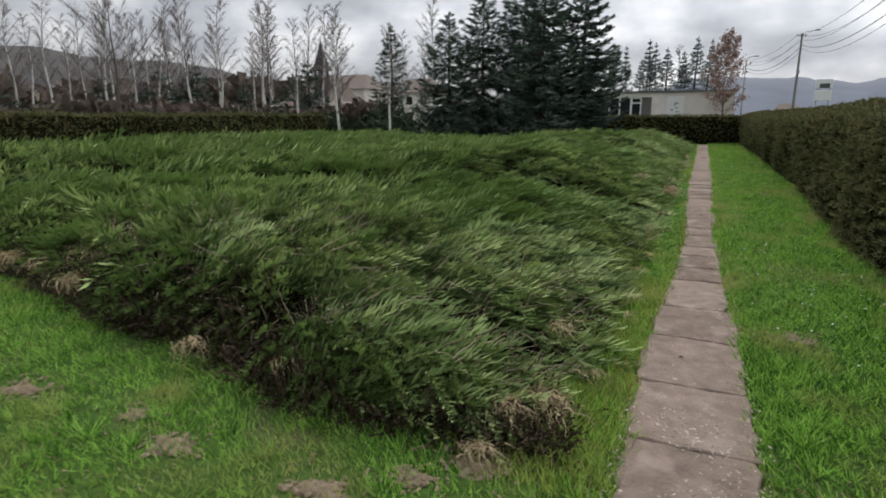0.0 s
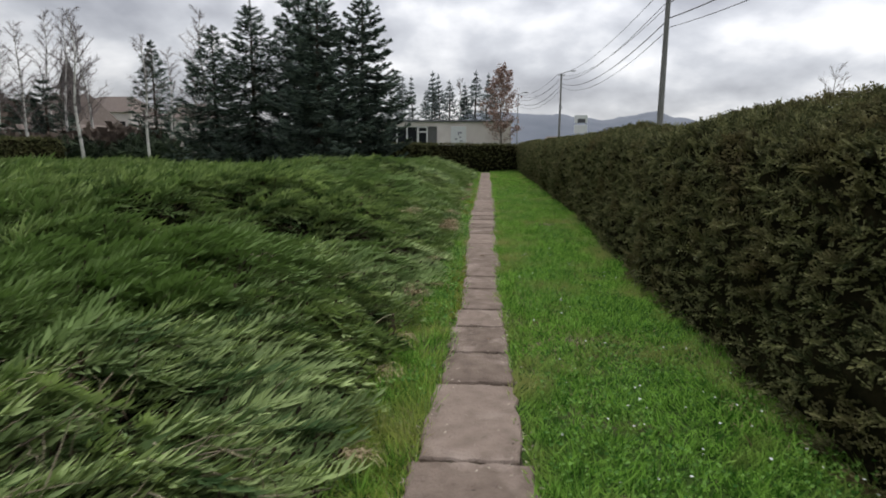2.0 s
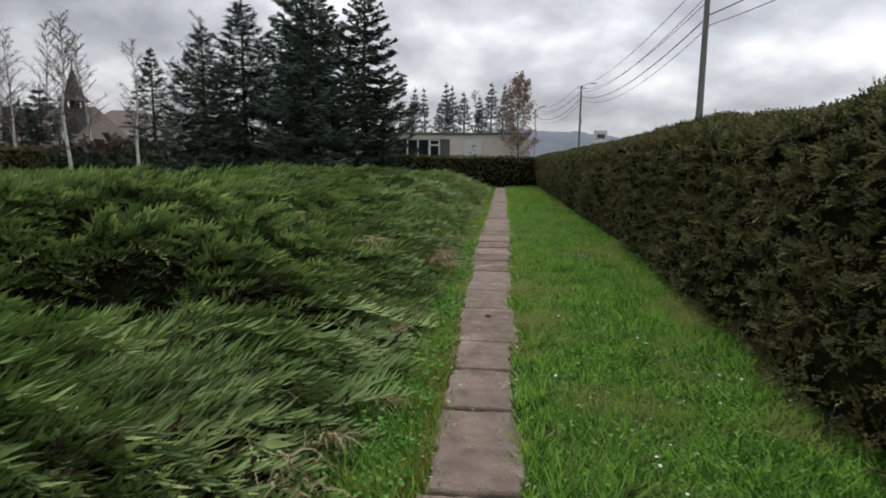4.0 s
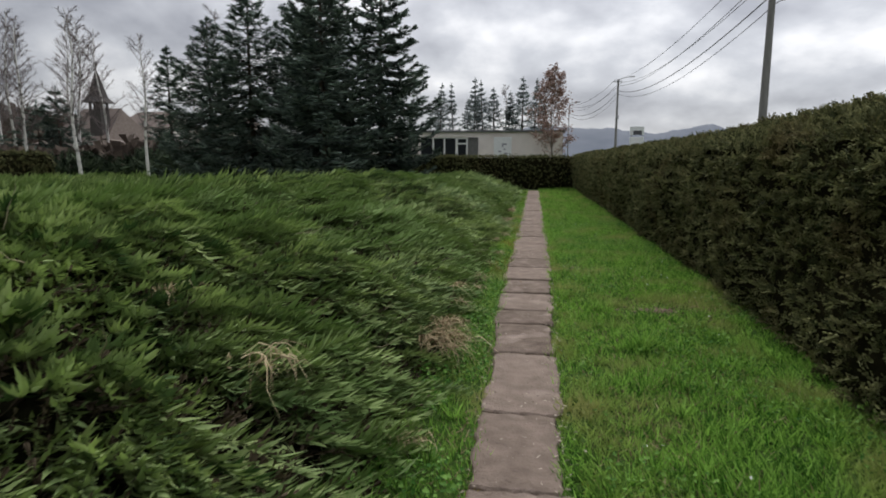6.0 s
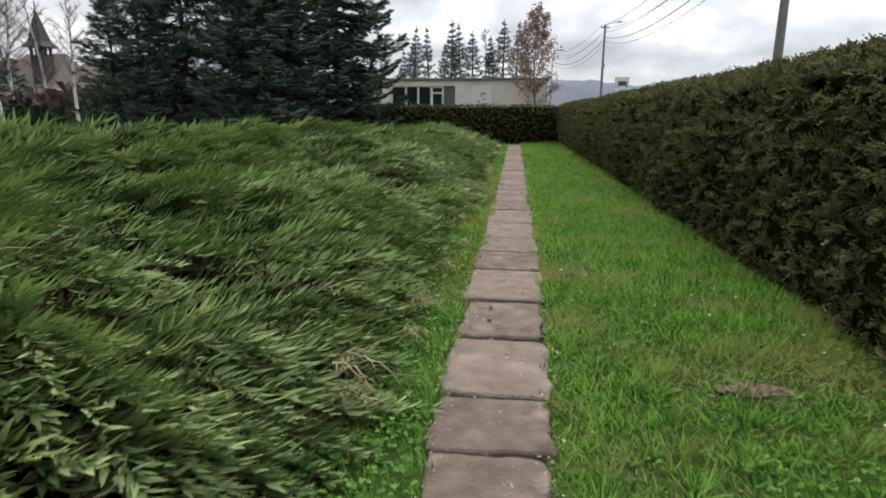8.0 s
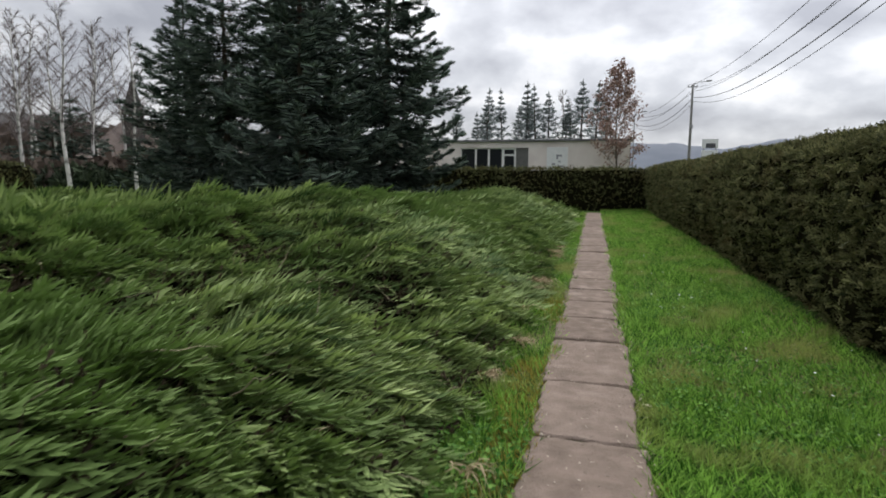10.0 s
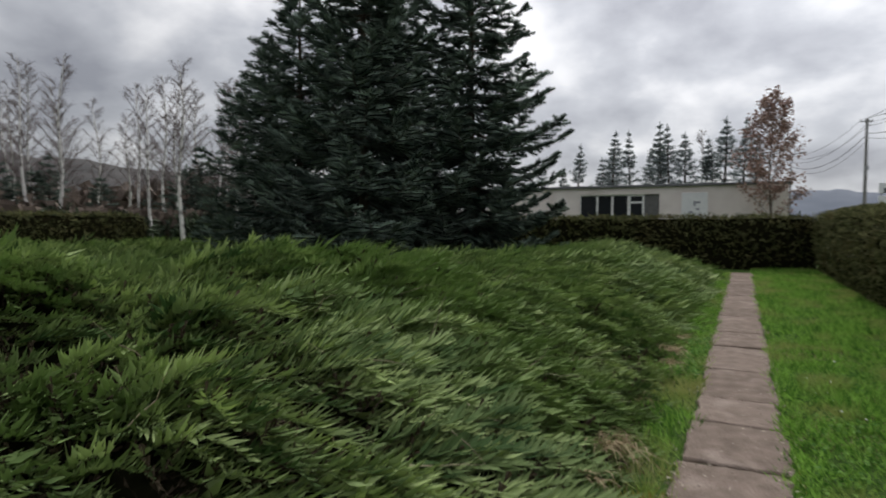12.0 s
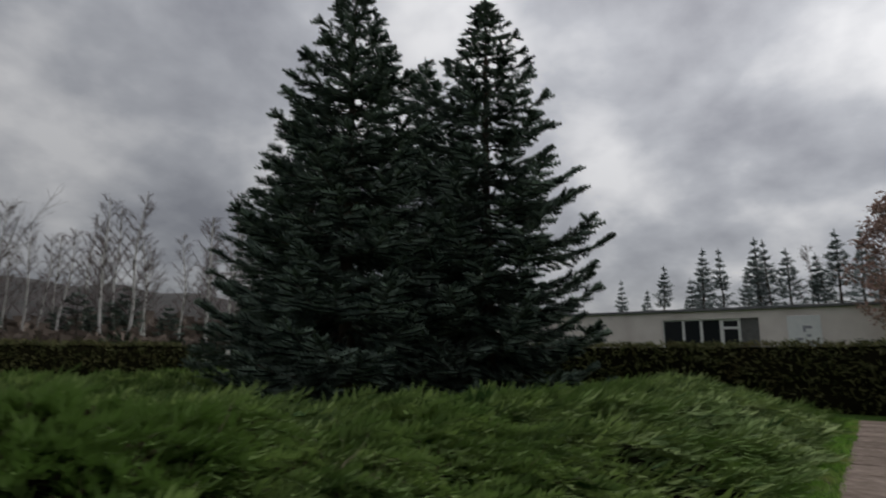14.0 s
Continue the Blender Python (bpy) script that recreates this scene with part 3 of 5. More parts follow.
def make_bed():
    thing = new("juniper_bed")
    tagged(thing, "wide mounded bed of spreading green juniper with brown bare patches", "shrub", kind="stuff")
    xs = -np.concatenate([np.linspace(0.5, 6, 76), np.linspace(6.2, 21, 46)])
    ys = np.concatenate([np.linspace(1.5, 26, 190), np.linspace(26.3, 36.6, 40)])
    X, Y = np.meshgrid(xs, ys, indexing="ij")
    H = bed_height(X, Y)
    # sheet below the shoots, painted near-black as the bed's inner shade
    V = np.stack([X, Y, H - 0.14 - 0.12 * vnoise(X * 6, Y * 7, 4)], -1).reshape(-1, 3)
    part_np("branch_floor", V, grid_faces(len(xs), len(ys)), M_BED_SHADE, thing, "near-black sheet below the shoots, coloured as the shade between them", smooth=True)

    def branch_template(shoots, size, seed):
        """A swept juniper plume along x: a low bowed axis set with slim curved shoots, like the pinnae of a fern."""
        rng = np.random.default_rng(seed)
        # one shoot: a narrow spindle folded along its rib, its tip curving up
        tv = np.array([(0, 0, 0), (0.42, 0.085, 0.05), (0.45, 0, 0.02), (0.40, -0.085, 0.05), (1.0, 0.0, 0.22)])
        tf = np.array([(0, 2, 1), (0, 3, 2), (1, 2, 4), (2, 3, 4)])
        V, F, count = [], [], 0
        for k in range(shoots):
            t = 0.86 * (k / (shoots - 1)) ** 0.9
            side = (-1 if k % 2 else 1) * rng.uniform(0.25, 1.0) * (1.12 - t)
            p = np.array([[t, 0.05 * math.sin(3 * t + seed), 0.12 * math.sin(2.2 * t)]])
            dvec = np.array([[1.0, side, rng.uniform(0.05, 0.85) * (1.1 - 0.8 * t)]])
            ln = np.array([size * rng.uniform(0.65, 1.25) * (1.12 - 0.5 * t)])
            v, f = scatter(tv, tf, p, dvec, np.array([[rng.normal(-0.2, 0.2), rng.normal(0, 0.5), 1.0]]), ln, ln * rng.uniform(0.8, 1.35))
            V.append(v)
            F.append(f + count)
            # tie the shoot to the one before, so that a branch is one piece
            if k:
                F.append(np.array([[count - len(tv), count, count + 2]]))
            count += len(v)
        return np.concatenate(V), np.concatenate(F)

    def branches(count, xr, yr, length, templates, seed, name, front=False):
        rng = np.random.default_rng(seed)
        x, y = rng.uniform(*xr, count), rng.uniform(*yr, count)
        h = bed_height(x, y)
        hole = vnoise(x * 1.1, y * 0.9, 31)
        crown = clumps(x, y, 0.72)
        keep = (h > 0.04) & (rng.uniform(0, 1, count) < 0.70 + 1.2 * smooth(hole, 0.10, 0.40)) & (rng.uniform(0, 1, count) < 0.10 + 1.3 * crown) & (rng.uniform(0, 1, count) < 0.62 + 0.38 * smooth(y - front_edge(x), 0.1, 0.8))
        for hx, hy, hr, hd in HOLLOWS:
            keep &= rng.uniform(0, 1, count) > min(0.9, 2.1 * hd) * np.exp(-((x - hx) ** 2 + (y - hy) ** 2) / hr ** 2)
        if front:
            keep = (h > 0.0) & (y - front_edge(x) < 0.45) & (hole > 0.14)
        x, y, h = x[keep], y[keep], h[keep]
        n = len(x)
        dx = bed_height(x + 0.2, y) - h
        dy = bed_height(x, y + 0.2) - h
        N = np.stack([-dx / 0.2, -dy / 0.2, np.ones(n)], 1)
        N[:, :2] = np.clip(N[:, :2], -1.4, 1.4)
        N /= np.linalg.norm(N, axis=1, keepdims=True)
        swirl = vnoise(x * 0.5, y * 0.5, 41) * 1.3 - 0.65 + (1.0 + 1.6 * smooth(-y, -6.5, -3.0)) * (vnoise(x * 1.9, y * 1.9, 42) - 0.5)
        wind = np.stack([np.cos(swirl), np.sin(swirl) - 0.15, np.zeros(n)], 1)
        wind -= N * np.sum(wind * N, 1)[:, None] * 0.8
        along = wind + N * rng.uniform(0.0, 0.36, n)[:, None] + rng.normal(0, 0.15, (n, 3))
        along[:, 2] = np.minimum(along[:, 2], 0.42 * np.linalg.norm(along[:, :2], axis=1))
        if front:
            along += np.array([0.1, -1.3, -0.15])
        up = N + np.array([0.0, 0.0, 0.8]) + rng.normal(0, 0.3, (n, 3))
        L = length * rng.uniform(0.65, 1.4, n)
        pos = np.stack([x, y, h], 1) - N * rng.uniform(0.06, 0.23, n)[:, None] - along * (0.35 * L)[:, None]
        if front:
            pos[:, 1] -= rng.uniform(0.0, 0.16, n)
            pos[:, 2] = rng.uniform(0.0, 1.0, n) * (0.08 + h)
        pos[:, 2] = np.maximum(pos[:, 2], 0.02)
        heap = Heap()
        kind = rng.integers(0, len(templates), n)
        for k, (tv, tf) in enumerate(templates):
            q = kind == k
            heap.add(*scatter(tv, tf, pos[q], along[q], up[q], L[q]))
        v, f = heap.arrays()
        tagged(part_np(name, v, f, M_JUNIPER, thing), kind="stuff")

    rng = np.random.default_rng(77)
    nx, ny = rng.uniform(-4.2, -0.5, 20000), rng.uniform(1.9, 24.0, 20000)
    nh = bed_height(nx, ny)
    q = nh > 0.05
    nx, ny, nh = nx[q], ny[q], nh[q]
    tv, tf = spray_template(4, 0.3, 0.1)
    v, f = scatter(tv, tf, np.stack([nx, ny, np.maximum(nh - 0.17, 0.0)], 1), rng.normal(0, 0.6, (len(nx), 3)) + np.array([0.7, 0, 0.5]), rng.normal(0, 1, (len(nx), 3)), rng.uniform(0.10, 0.24, len(nx)), rng.uniform(0.04, 0.12, len(nx)))
    tagged(part_np("inner_twigs", v, f, M_INNER, thing, "brown dead inner twigs"), kind="stuff")
    # dead twigs heaped along the front edge
    fx = rng.uniform(-8.5, -0.6, 5200)
    fy = front_edge(fx) + rng.gamma(2.0, 0.11, 5200) - 0.06
    fh = np.maximum(bed_height(fx, fy) - 0.13, 0.0)
    v, f = scatter(tv, tf, np.stack([fx, fy, fh], 1), rng.normal(0, 0.6, (5200, 3)) + np.array([0.5, -0.5, 0.35]), rng.normal(0, 1, (5200, 3)), rng.uniform(0.10, 0.26, 5200), rng.uniform(0.03, 0.09, 5200))
    tagged(part_np("front_twigs", v, f, M_INNER, thing, "brown dead twigs along the front edge"), kind="stuff")
    near = [branch_template(28, 0.25, k) for k in range(6)]
    mid = [branch_template(12, 0.42, 10 + k) for k in range(4)]
    far = [branch_template(8, 0.5, 20 + k) for k in range(3)]
    branches(11000, (-4.0, -0.45), (1.6, 14.0), 0.46, near, 1, "shoots")
    branches(9000, (-4.0, -0.45), (14.0, 25.0), 0.46, near, 2, "shoots")
    branches(6400, (-9.0, -4.0), (1.6, 26.0), 0.52, mid, 3, "shoots")
    branches(5600, (-9.0, -0.45), (25.0, 36.3), 0.48, mid, 4, "shoots")
    branches(7500, (-20.5, -9.0), (2.5, 36.3), 0.62, far, 5, "shoots")
    branches(9000, (-8.5, -0.6), (1.6, 4.6), 0.30, near, 6, "shoots", True)
    return thing


make_bed()

# ---- conifers ----
TWIG_V, TWIG_F = spray_template(5, 0.56, -0.12, 1)
BRUSH_V, BRUSH_F = spray_template(4, 0.42, 0.05, 2)


def make_spruce(name, x, y, height, radius, label, seed, needle=M_SPRUCE, whorl=0.30, twig=0.26, step=0.15, low=0.2, tip=0.36, tmpl=(TWIG_V, TWIG_F), ragged=0.13, limbs=9, shape=1.5, scatter_z=0.06):
    """A spruce: whorls of limbs that sag and turn up at the tip, each a flat fan of branchlets set with needle shoots."""
    rng = np.random.default_rng(seed)
    thing = new(name)
    thing.location = (x, y, 0)
    tagged(thing, label, "tree")
    heap = Heap()
    zt = np.linspace(-0.1, height, 14)
    heap.add(*tube_arrays(np.stack([0.03 * np.sin(zt), 0.03 * np.cos(zt * 1.3), zt], 1), 0.016 * height * (1 - zt / height * 0.97).clip(0.02, 1) + 0.008, 8))
    pos, along, size = [], [], []

    def shoot(p, d, ln):
        pos.append(p), along.append(d), size.append(ln)

    z = low
    while z < height - 0.3:
        u = z / height
        small = min(1.0, 0.42 + 0.28 * (height - z))
        r0 = radius * (1 - math.exp(-((height - z) / (tip * height)) ** shape)) * (0.82 + 0.18 * (1 - u)) * (0.88 + 0.24 * rng.uniform())
        n = max(6, int(round(limbs * (0.55 + 0.45 * (1 - u)))))
        a0 = rng.uniform(0, 6.28)
        for k in range(n):
            ang = a0 + 6.283 * k / n + rng.normal(0, 0.18)
            r = r0 * rng.uniform(1 - ragged * 2.2, 1 + ragged) + 0.04
            zz = z + rng.normal(0, scatter_z)
            m = max(4, int(r / step))
            s = np.linspace(0, 1, m)
            rise = 0.22 * u ** 1.6 - 0.24 * (1 - u)
            Z = zz + r * (rise * s + 0.15 * s ** 3 - 0.13 * np.sin(s * 3.14) * (1 - u))
            Z = np.maximum(Z, 0.10 + 0.1 * rng.uniform())
            bend = ang + 0.12 * rng.normal() * s
            B = np.stack([r * s * np.cos(bend), r * s * np.sin(bend), Z], 1)
            heap.add(*tube_arrays(B, (0.004 + 0.011 * r) * (1 - 0.85 * s), 4))
            T = np.gradient(B, axis=0)
            T /= np.linalg.norm(T, axis=1, keepdims=True)
            for i in range(1, m):
                side = np.array([-T[i, 1], T[i, 0], 0.0])
                if s[i] < 0.10 and r > 1.0:
                    continue
                reach = min(0.30 * r * (1.05 - s[i]) + 0.10 + 0.10 * min(r, 1.0), 0.75)
                for sg in (-1, 1):
                    q = rng.uniform(0.5, 0.9)
                    dv = T[i] * q + sg * side * rng.uniform(0.7, 1.0) + np.array([0, 0, rng.uniform(-0.22, 0.02)])
                    dv /= np.linalg.norm(dv)
                    cnt = max(1, int(reach / (step * 0.85)))
                    for c in range(cnt):
                        base = B[i] + dv * reach * (c + 0.1) / cnt
                        w = rng.normal(0, 0.28, 3)
                        w[2] = rng.normal(-0.02, 0.08)
                        shoot(base, dv + w, small * twig * rng.uniform(0.75, 1.25))
                if rng.uniform() < 0.9:
                    shoot(B[i], T[i] + np.array([rng.normal(0, 0.3), rng.normal(0, 0.3), rng.uniform(-0.15, 0.35)]), small * twig * 0.9)
            for q in range(3):
                shoot(B[-1] - T[-1] * 0.08 * q, T[-1] + rng.normal(0, 0.4, 3) * np.array([1, 1, 0.4]), small * twig * 0.9)
            shoot(B[-1] - T[-1] * 0.05, T[-1] + np.array([0, 0, 0.15]), small * twig)
        z += whorl * (0.75 + 0.5 * rng.uniform()) * (1.1 - 0.45 * u)
    for k in range(14):
        shoot(np.array([0, 0, height - 0.60 + 0.04 * k]), np.array([rng.normal(0, 0.3 - 0.016 * k), rng.normal(0, 0.3 - 0.016 * k), 1.0]), 0.15)
    P, A, L = np.array(pos), np.array(along), np.array(size)
    up = np.tile([0.0, 0, 1.0], (len(P), 1)) + rng.normal(0, 0.18, (len(P), 3))
    v, f = heap.arrays()
    part_np("trunk", v, f, M_BARK, thing, smooth=True)
    v, f = scatter(*tmpl, P, A, up, L, L * 0.9)
    part_np("crown", v, f, needle, thing)
    return thing


for i, (sx, sy, sh, sr) in enumerate(SPRUCES):
    make_spruce("spruce", sx, sy, sh, 0.95 * sr, "tall dark blue-green spruce with layered drooping branches", 30 + i, step=0.17 if i < 2 else 0.22, twig=0.25 if i < 2 else 0.36, whorl=0.38, limbs=10, tip=0.37, shape=1.3, scatter_z=0.10, tmpl=(BRUSH_V, BRUSH_F) if i < 2 else (TWIG_V, TWIG_F))
make_spruce("spruce", -26.5, 48.0, 9.6, 1.9, "slender dark spruce among bare birches", 41, whorl=0.5, twig=0.42, step=0.3)

# ---- white building beyond the hedge ----
def make_building():
    thing = new("flat_roofed_building")
    tagged(thing, "long low white plastered building with a flat dark roof edge", "building")
    y0, top, depth = 51.5, 3.5, 9.0
    x0, x1, wl, wr, wz0, wz1 = -16.0, 2.0, -8.55, -4.15, 0.9, 3.12
    for a, b, za, zb in ((x0, wl, 0, top), (wr, x1, 0, top), (wl, wr, wz1, top), (wl, wr, 0, wz0)):
        part("wall", box((b - a, 0.3, zb - za), ((a + b) / 2, y0 + 0.15, (za + zb) / 2)), M_PLASTER, thing)
    for xx in (x0 + 0.15, x1 - 0.15):
        part("wall", box((0.3, depth - 0.3, top), (xx, y0 + 0.3 + depth / 2 - 0.15, top / 2)), M_PLASTER, thing)
    part("wall", box((x1 - x0 - 0.6, 0.3, top), ((x0 + x1) / 2, y0 + depth - 0.15, top / 2)), M_PLASTER, thing)
    part("roof", box((x1 - x0 + 0.3, depth + 0.3, 0.13), ((x0 + x1) / 2, y0 + depth / 2, top + 0.065), 0.015), M_ROOFEDGE, thing, "dark felt edge of the flat roof")
    part("inner_floor", box((x1 - x0 - 0.62, depth - 0.62, 0.1), ((x0 + x1) / 2, y0 + depth / 2, 0.9)), M_DARKPANEL, thing)
    # window band: three panes, a door and a dark panel
    marks = [wl, wl + 1.0, wl + 1.85, wl + 2.75, wl + 3.6, wr]
    for i, (a, b) in enumerate(zip(marks, marks[1:])):
        if i == 4:
            part("panel", box((b - a - 0.02, 0.06, wz1 - wz0), ((a + b) / 2, y0 + 0.12, (wz0 + wz1) / 2)), M_DARKPANEL, thing, "dark grey wall panel beside the door")
            continue
        kind = part("door" if i == 3 else "window", box((0.001, 0.001, 0.001), ((a + b) / 2, y0 + 0.2, wz1 - 0.03)), M_FRAME, thing, "white framed glass door" if i == 3 else "")
        t = 0.11 if i == 3 else 0.06
        bm = bmesh.new()
        for xx in (a + t / 2, b - t / 2):
            box((t, 0.07, wz1 - wz0), (xx, y0 + 0.12, (wz0 + wz1) / 2), bm=bm)
        for zz in (wz0 + t / 2, wz1 - t / 2) + ((wz1 - 0.45,) if i == 3 else ()):
            box((b - a - 2 * t, 0.065, t), ((a + b) / 2, y0 + 0.12, zz), bm=bm)
        part("frame", bm, M_FRAME, kind)
        part("pane", box((b - a - 2 * t, 0.02, wz1 - wz0 - 2 * t), ((a + b) / 2, y0 + 0.125, (wz0 + wz1) / 2)), M_GLASS, kind)
    return thing


make_building()
notice = new("wall_notice_board")
tagged(notice, "pale notice board with dark printing on the plaster wall", "sign")
part("board", box((1.3, 0.05, 1.6), (-2.35, 51.47, 2.35), 0.01), M_SIGNFACE, notice)
for bx, bz, bw, bh in ((-2.2, 2.62, 0.28, 0.12), (-2.35, 2.55, 0.1, 0.3), (-2.55, 2.1, 0.2, 0.12), (-2.1, 1.95, 0.25, 0.1), (-2.2, 2.25, 0.16, 0.1)):
    part("print", box((bw, 0.008, bh), (bx, 51.44, bz)), M_FAINTPRINT, notice)

# ---- power poles and wires ----
POLES = [(9.2, 78.6, 10.6), (8.55, 32.2, 8.9), (7.9, -14.0, 8.9)]


def make_pole(x, y, h, arm):
    thing = new("utility_pole")
    thing.location = (x, y, 0)
    tagged(thing, "grey weathered utility pole carrying overhead wires", "utility pole")
    z = np.linspace(-0.2, h, 9)
    part_np("pole", *tube_arrays(np.stack([0 * z, 0 * z, z], 1), 0.17 - 0.007 * z, 10), M_POLE, thing, smooth=True)
    part("crossarm", box((0.9, 0.09, 0.09), (0, 0, h - 0.25), 0.01), M_METAL, thing)
    for k in range(4):
        part("insulator", box((0.07, 0.07, 0.13), (-0.39 + 0.26 * k, 0, h - 0.14), 0.02), M_METAL, thing)
    if arm:
        lamp = np.array([(0, 0, h - 0.05), (0.5, -0.2, h + 0.15), (1.2, -0.5, h + 0.22)])
        part_np("lamp_arm", *tube_arrays(lamp, [0.03] * 3, 6), M_METAL, thing)
        part("lamp_head", box((0.55, 0.22, 0.12), (1.4, -0.58, h + 0.22), 0.03, turn=-0.4), M_METAL, thing)
        part("junction_box", box((0.25, 0.18, 0.4), (0.05, -0.22, h - 4.2), 0.02), M_METAL, thing)
    return thing


for i, (px, py, ph) in enumerate(POLES):
    make_pole(px, py, ph, i == 0)
for (xa, ya, za), (xb, yb, zb) in zip([(4.7, 95.0, 9.4)] + POLES, POLES):
    for k in range(5):
        off, dz = ((-0.39, -0.05), (0.39, -0.3), (-0.2, -0.65), (0.12, -1.25), (0.2, -1.65))[k]
        s = np.linspace(0, 1, 22)
        P = np.stack([xa + (xb - xa) * s + off, ya + (yb - ya) * s, za + (zb - za) * s + dz - (0.9 + 0.12 * k) * 4 * s * (1 - s)], 1)
        wire = part_np("overhead_wire", *tube_arrays(P, [0.026 if k == 3 else 0.016] * 22, 5), M_CABLE)
        tagged(wire, "thin dark overhead wire sagging between two poles", "wire", "overhead wires")

# ---- hills, far ground ----
def make_hills(name, centre_angle, span, dist, heights, mat, label, depth, seed, uneven=0.10):
    n = 160
    ang = np.linspace(centre_angle - span / 2, centre_angle + span / 2, n)
    prof = np.interp(np.linspace(0, 1, n), np.linspace(0, 1, len(heights)), heights)
    prof = prof * (1 + uneven * (vnoise(np.arange(n) * 0.22, np.zeros(n), seed) - 0.5)) + dist * 0.004 * (vnoise(np.arange(n) * 0.9, np.zeros(n), seed + 1) - 0.5)
    rows = []
    for k, f in enumerate((0.0, 0.35, 0.7, 1.0, 1.4)):
        hh = prof * (0, 0.55, 0.88, 1.0, 0.6)[k]
        d = dist + depth * f
        rows.append(np.stack([np.sin(np.radians(ang)) * d, np.cos(np.radians(ang)) * d, hh - 1.0], 1))
    V = np.stack(rows, 0)
    ob = part_np(name, V.reshape(-1, 3), grid_faces(len(rows), n), mat, smooth=True)
    return tagged(ob, label, "hill", kind="structure")


make_hills("backdrop", -62, 110, 330, [84, 80, 74, 66, 60, 48, 32, 14, 2], M_HILL, "long wooded brown hillside behind the trees", 260, 3)
make_hills("backdrop", 12, 75, 1500, [20, 45, 70, 98, 104, 102, 100, 98, 80, 60], M_HILL_HAZE, "distant wooded hills, coloured blue as if through haze", 500, 9, 0.45)

# ---- broadleaved trees, bare in early spring ----
def bare_tree(name, height, spread, label, seed, bark, twigs, fork=0.35, limbs=16, twig_n=22, droop=0.5, lean=0.0, thick=0.0115, leaf=None, leaf_n=0):
    """Trunk, rising limbs and a haze of fine twigs; optionally some clinging leaves."""
    rng = np.random.default_rng(seed)
    thing = new(name)
    tagged(thing, label, "tree")
    wood, limb, fine = Heap(), Heap(), Heap()
    zt = np.linspace(-0.1, height, 12)
    wob = 0.012 * height
    trunk = np.stack([lean * zt + wob * np.sin(zt * 0.9 + seed), wob * np.cos(zt * 0.7 + seed * 2), zt], 1)
    wood.add(*tube_arrays(trunk, thick * height * (1 - 0.93 * zt.clip(0, height) / height) + 0.006, 7))
    tips = []
    for k in range(limbs):
        u = fork + (0.97 - fork) * (k + rng.uniform()) / limbs
        i = u * 11
        p0 = np.array([np.interp(i, range(12), trunk[:, c]) for c in range(3)])
        ang = k * 2.4 + rng.normal(0, 0.4)
        ln = spread * (1.25 - u) * rng.uniform(0.7, 1.2) / (1.25 - fork)
        s = np.linspace(0, 1, 6)
        out = np.array([math.cos(ang), math.sin(ang), 0])
        L = p0[None] + out[None] * (ln * s ** 0.9)[:, None]
        L[:, 2] += ln * (1.45 * s - 0.30 * s ** 2) * rng.uniform(0.7, 1.2)
        L += rng.normal(0, 0.03 * ln, L.shape) * s[:, None]
        limb.add(*tube_arrays(L, thick * height * 0.22 * (1.1 - u) * (1 - 0.85 * s) + 0.006, 5))
        for j in range(twig_n):
            t = rng.uniform(0.08, 1.0)
            q = np.array([np.interp(t, s, L[:, c]) for c in range(3)])
            d = out * 0.45 + rng.normal(0, 0.5, 3)
            d[2] = abs(d[2]) * 0.7 + 0.5
            d /= np.linalg.norm(d)
            tl = ln * rng.uniform(0.15, 0.42) * (1.2 - 0.4 * t) + 0.2
            w = np.linspace(0, 1, 3)
            T = q[None] + d[None] * (tl * w)[:, None]
            T[:, 2] -= droop * tl * w ** 2
            T += rng.normal(0, 0.04 * tl, T.shape) * w[:, None]
            fine.add(*tube_arrays(T, 0.0055 * (1 - 0.6 * w) + 0.0028, 3))
            tips.append(T[1:])
    v, f = wood.arrays()
    part_np("trunk", v, f, bark, thing, smooth=True)
    v, f = limb.arrays()
    tagged(part_np("branch_crown", v, f, twigs, thing, smooth=True), kind="stuff")
    v, f = fine.arrays()
    tagged(part_np("twig_crown", v, f, twigs, thing), kind="stuff")
    if leaf:
        tips = np.concatenate(tips)
        pick = tips[rng.integers(0, len(tips), leaf_n)] + rng.normal(0, 0.10, (leaf_n, 3))
        lv = np.array([(0, 0, 0), (0.5, 0.32, 0.05), (1, 0, -0.05), (0.5, -0.32, 0.05)])
        lf = np.array([(0, 1, 2), (0, 2, 3)])
        v, f = scatter(lv, lf, pick, rng.normal(0, 1, (leaf_n, 3)) + np.array([0, 0, -0.5]), rng.normal(0, 1, (leaf_n, 3)), rng.uniform(0.10, 0.2, leaf_n))
        part_np("leaves", v, f, leaf, thing)
    return thing


BIRCH_LABEL = "slender bare birch with white bark and fine drooping twigs"
birches = [bare_tree("birch", 10.0, 1.75, BIRCH_LABEL, 51, M_BIRCH, M_TWIG, 0.26, 30, 26, 0.25),
           bare_tree("birch", 10.0, 1.45, BIRCH_LABEL, 52, M_BIRCH, M_TWIG, 0.30, 28, 26, 0.2, 0.02),
           bare_tree("birch", 10.0, 1.6, BIRCH_LABEL, 53, M_BIRCH, M_TWIG, 0.24, 30, 26, 0.4, -0.015)]
for b_, at in zip(birches, ((-26.0, 38.2, 0.98), (-20.8, 37.0, 0.80), (-31.0, 40.0, 0.95))):
    b_.matrix_basis = pose(at[0], at[1], 0) @ Matrix.Diagonal((at[2], at[2], at[2], 1))
    b_["group"] = "birches behind the juniper bed"
rb = random.Random(12)
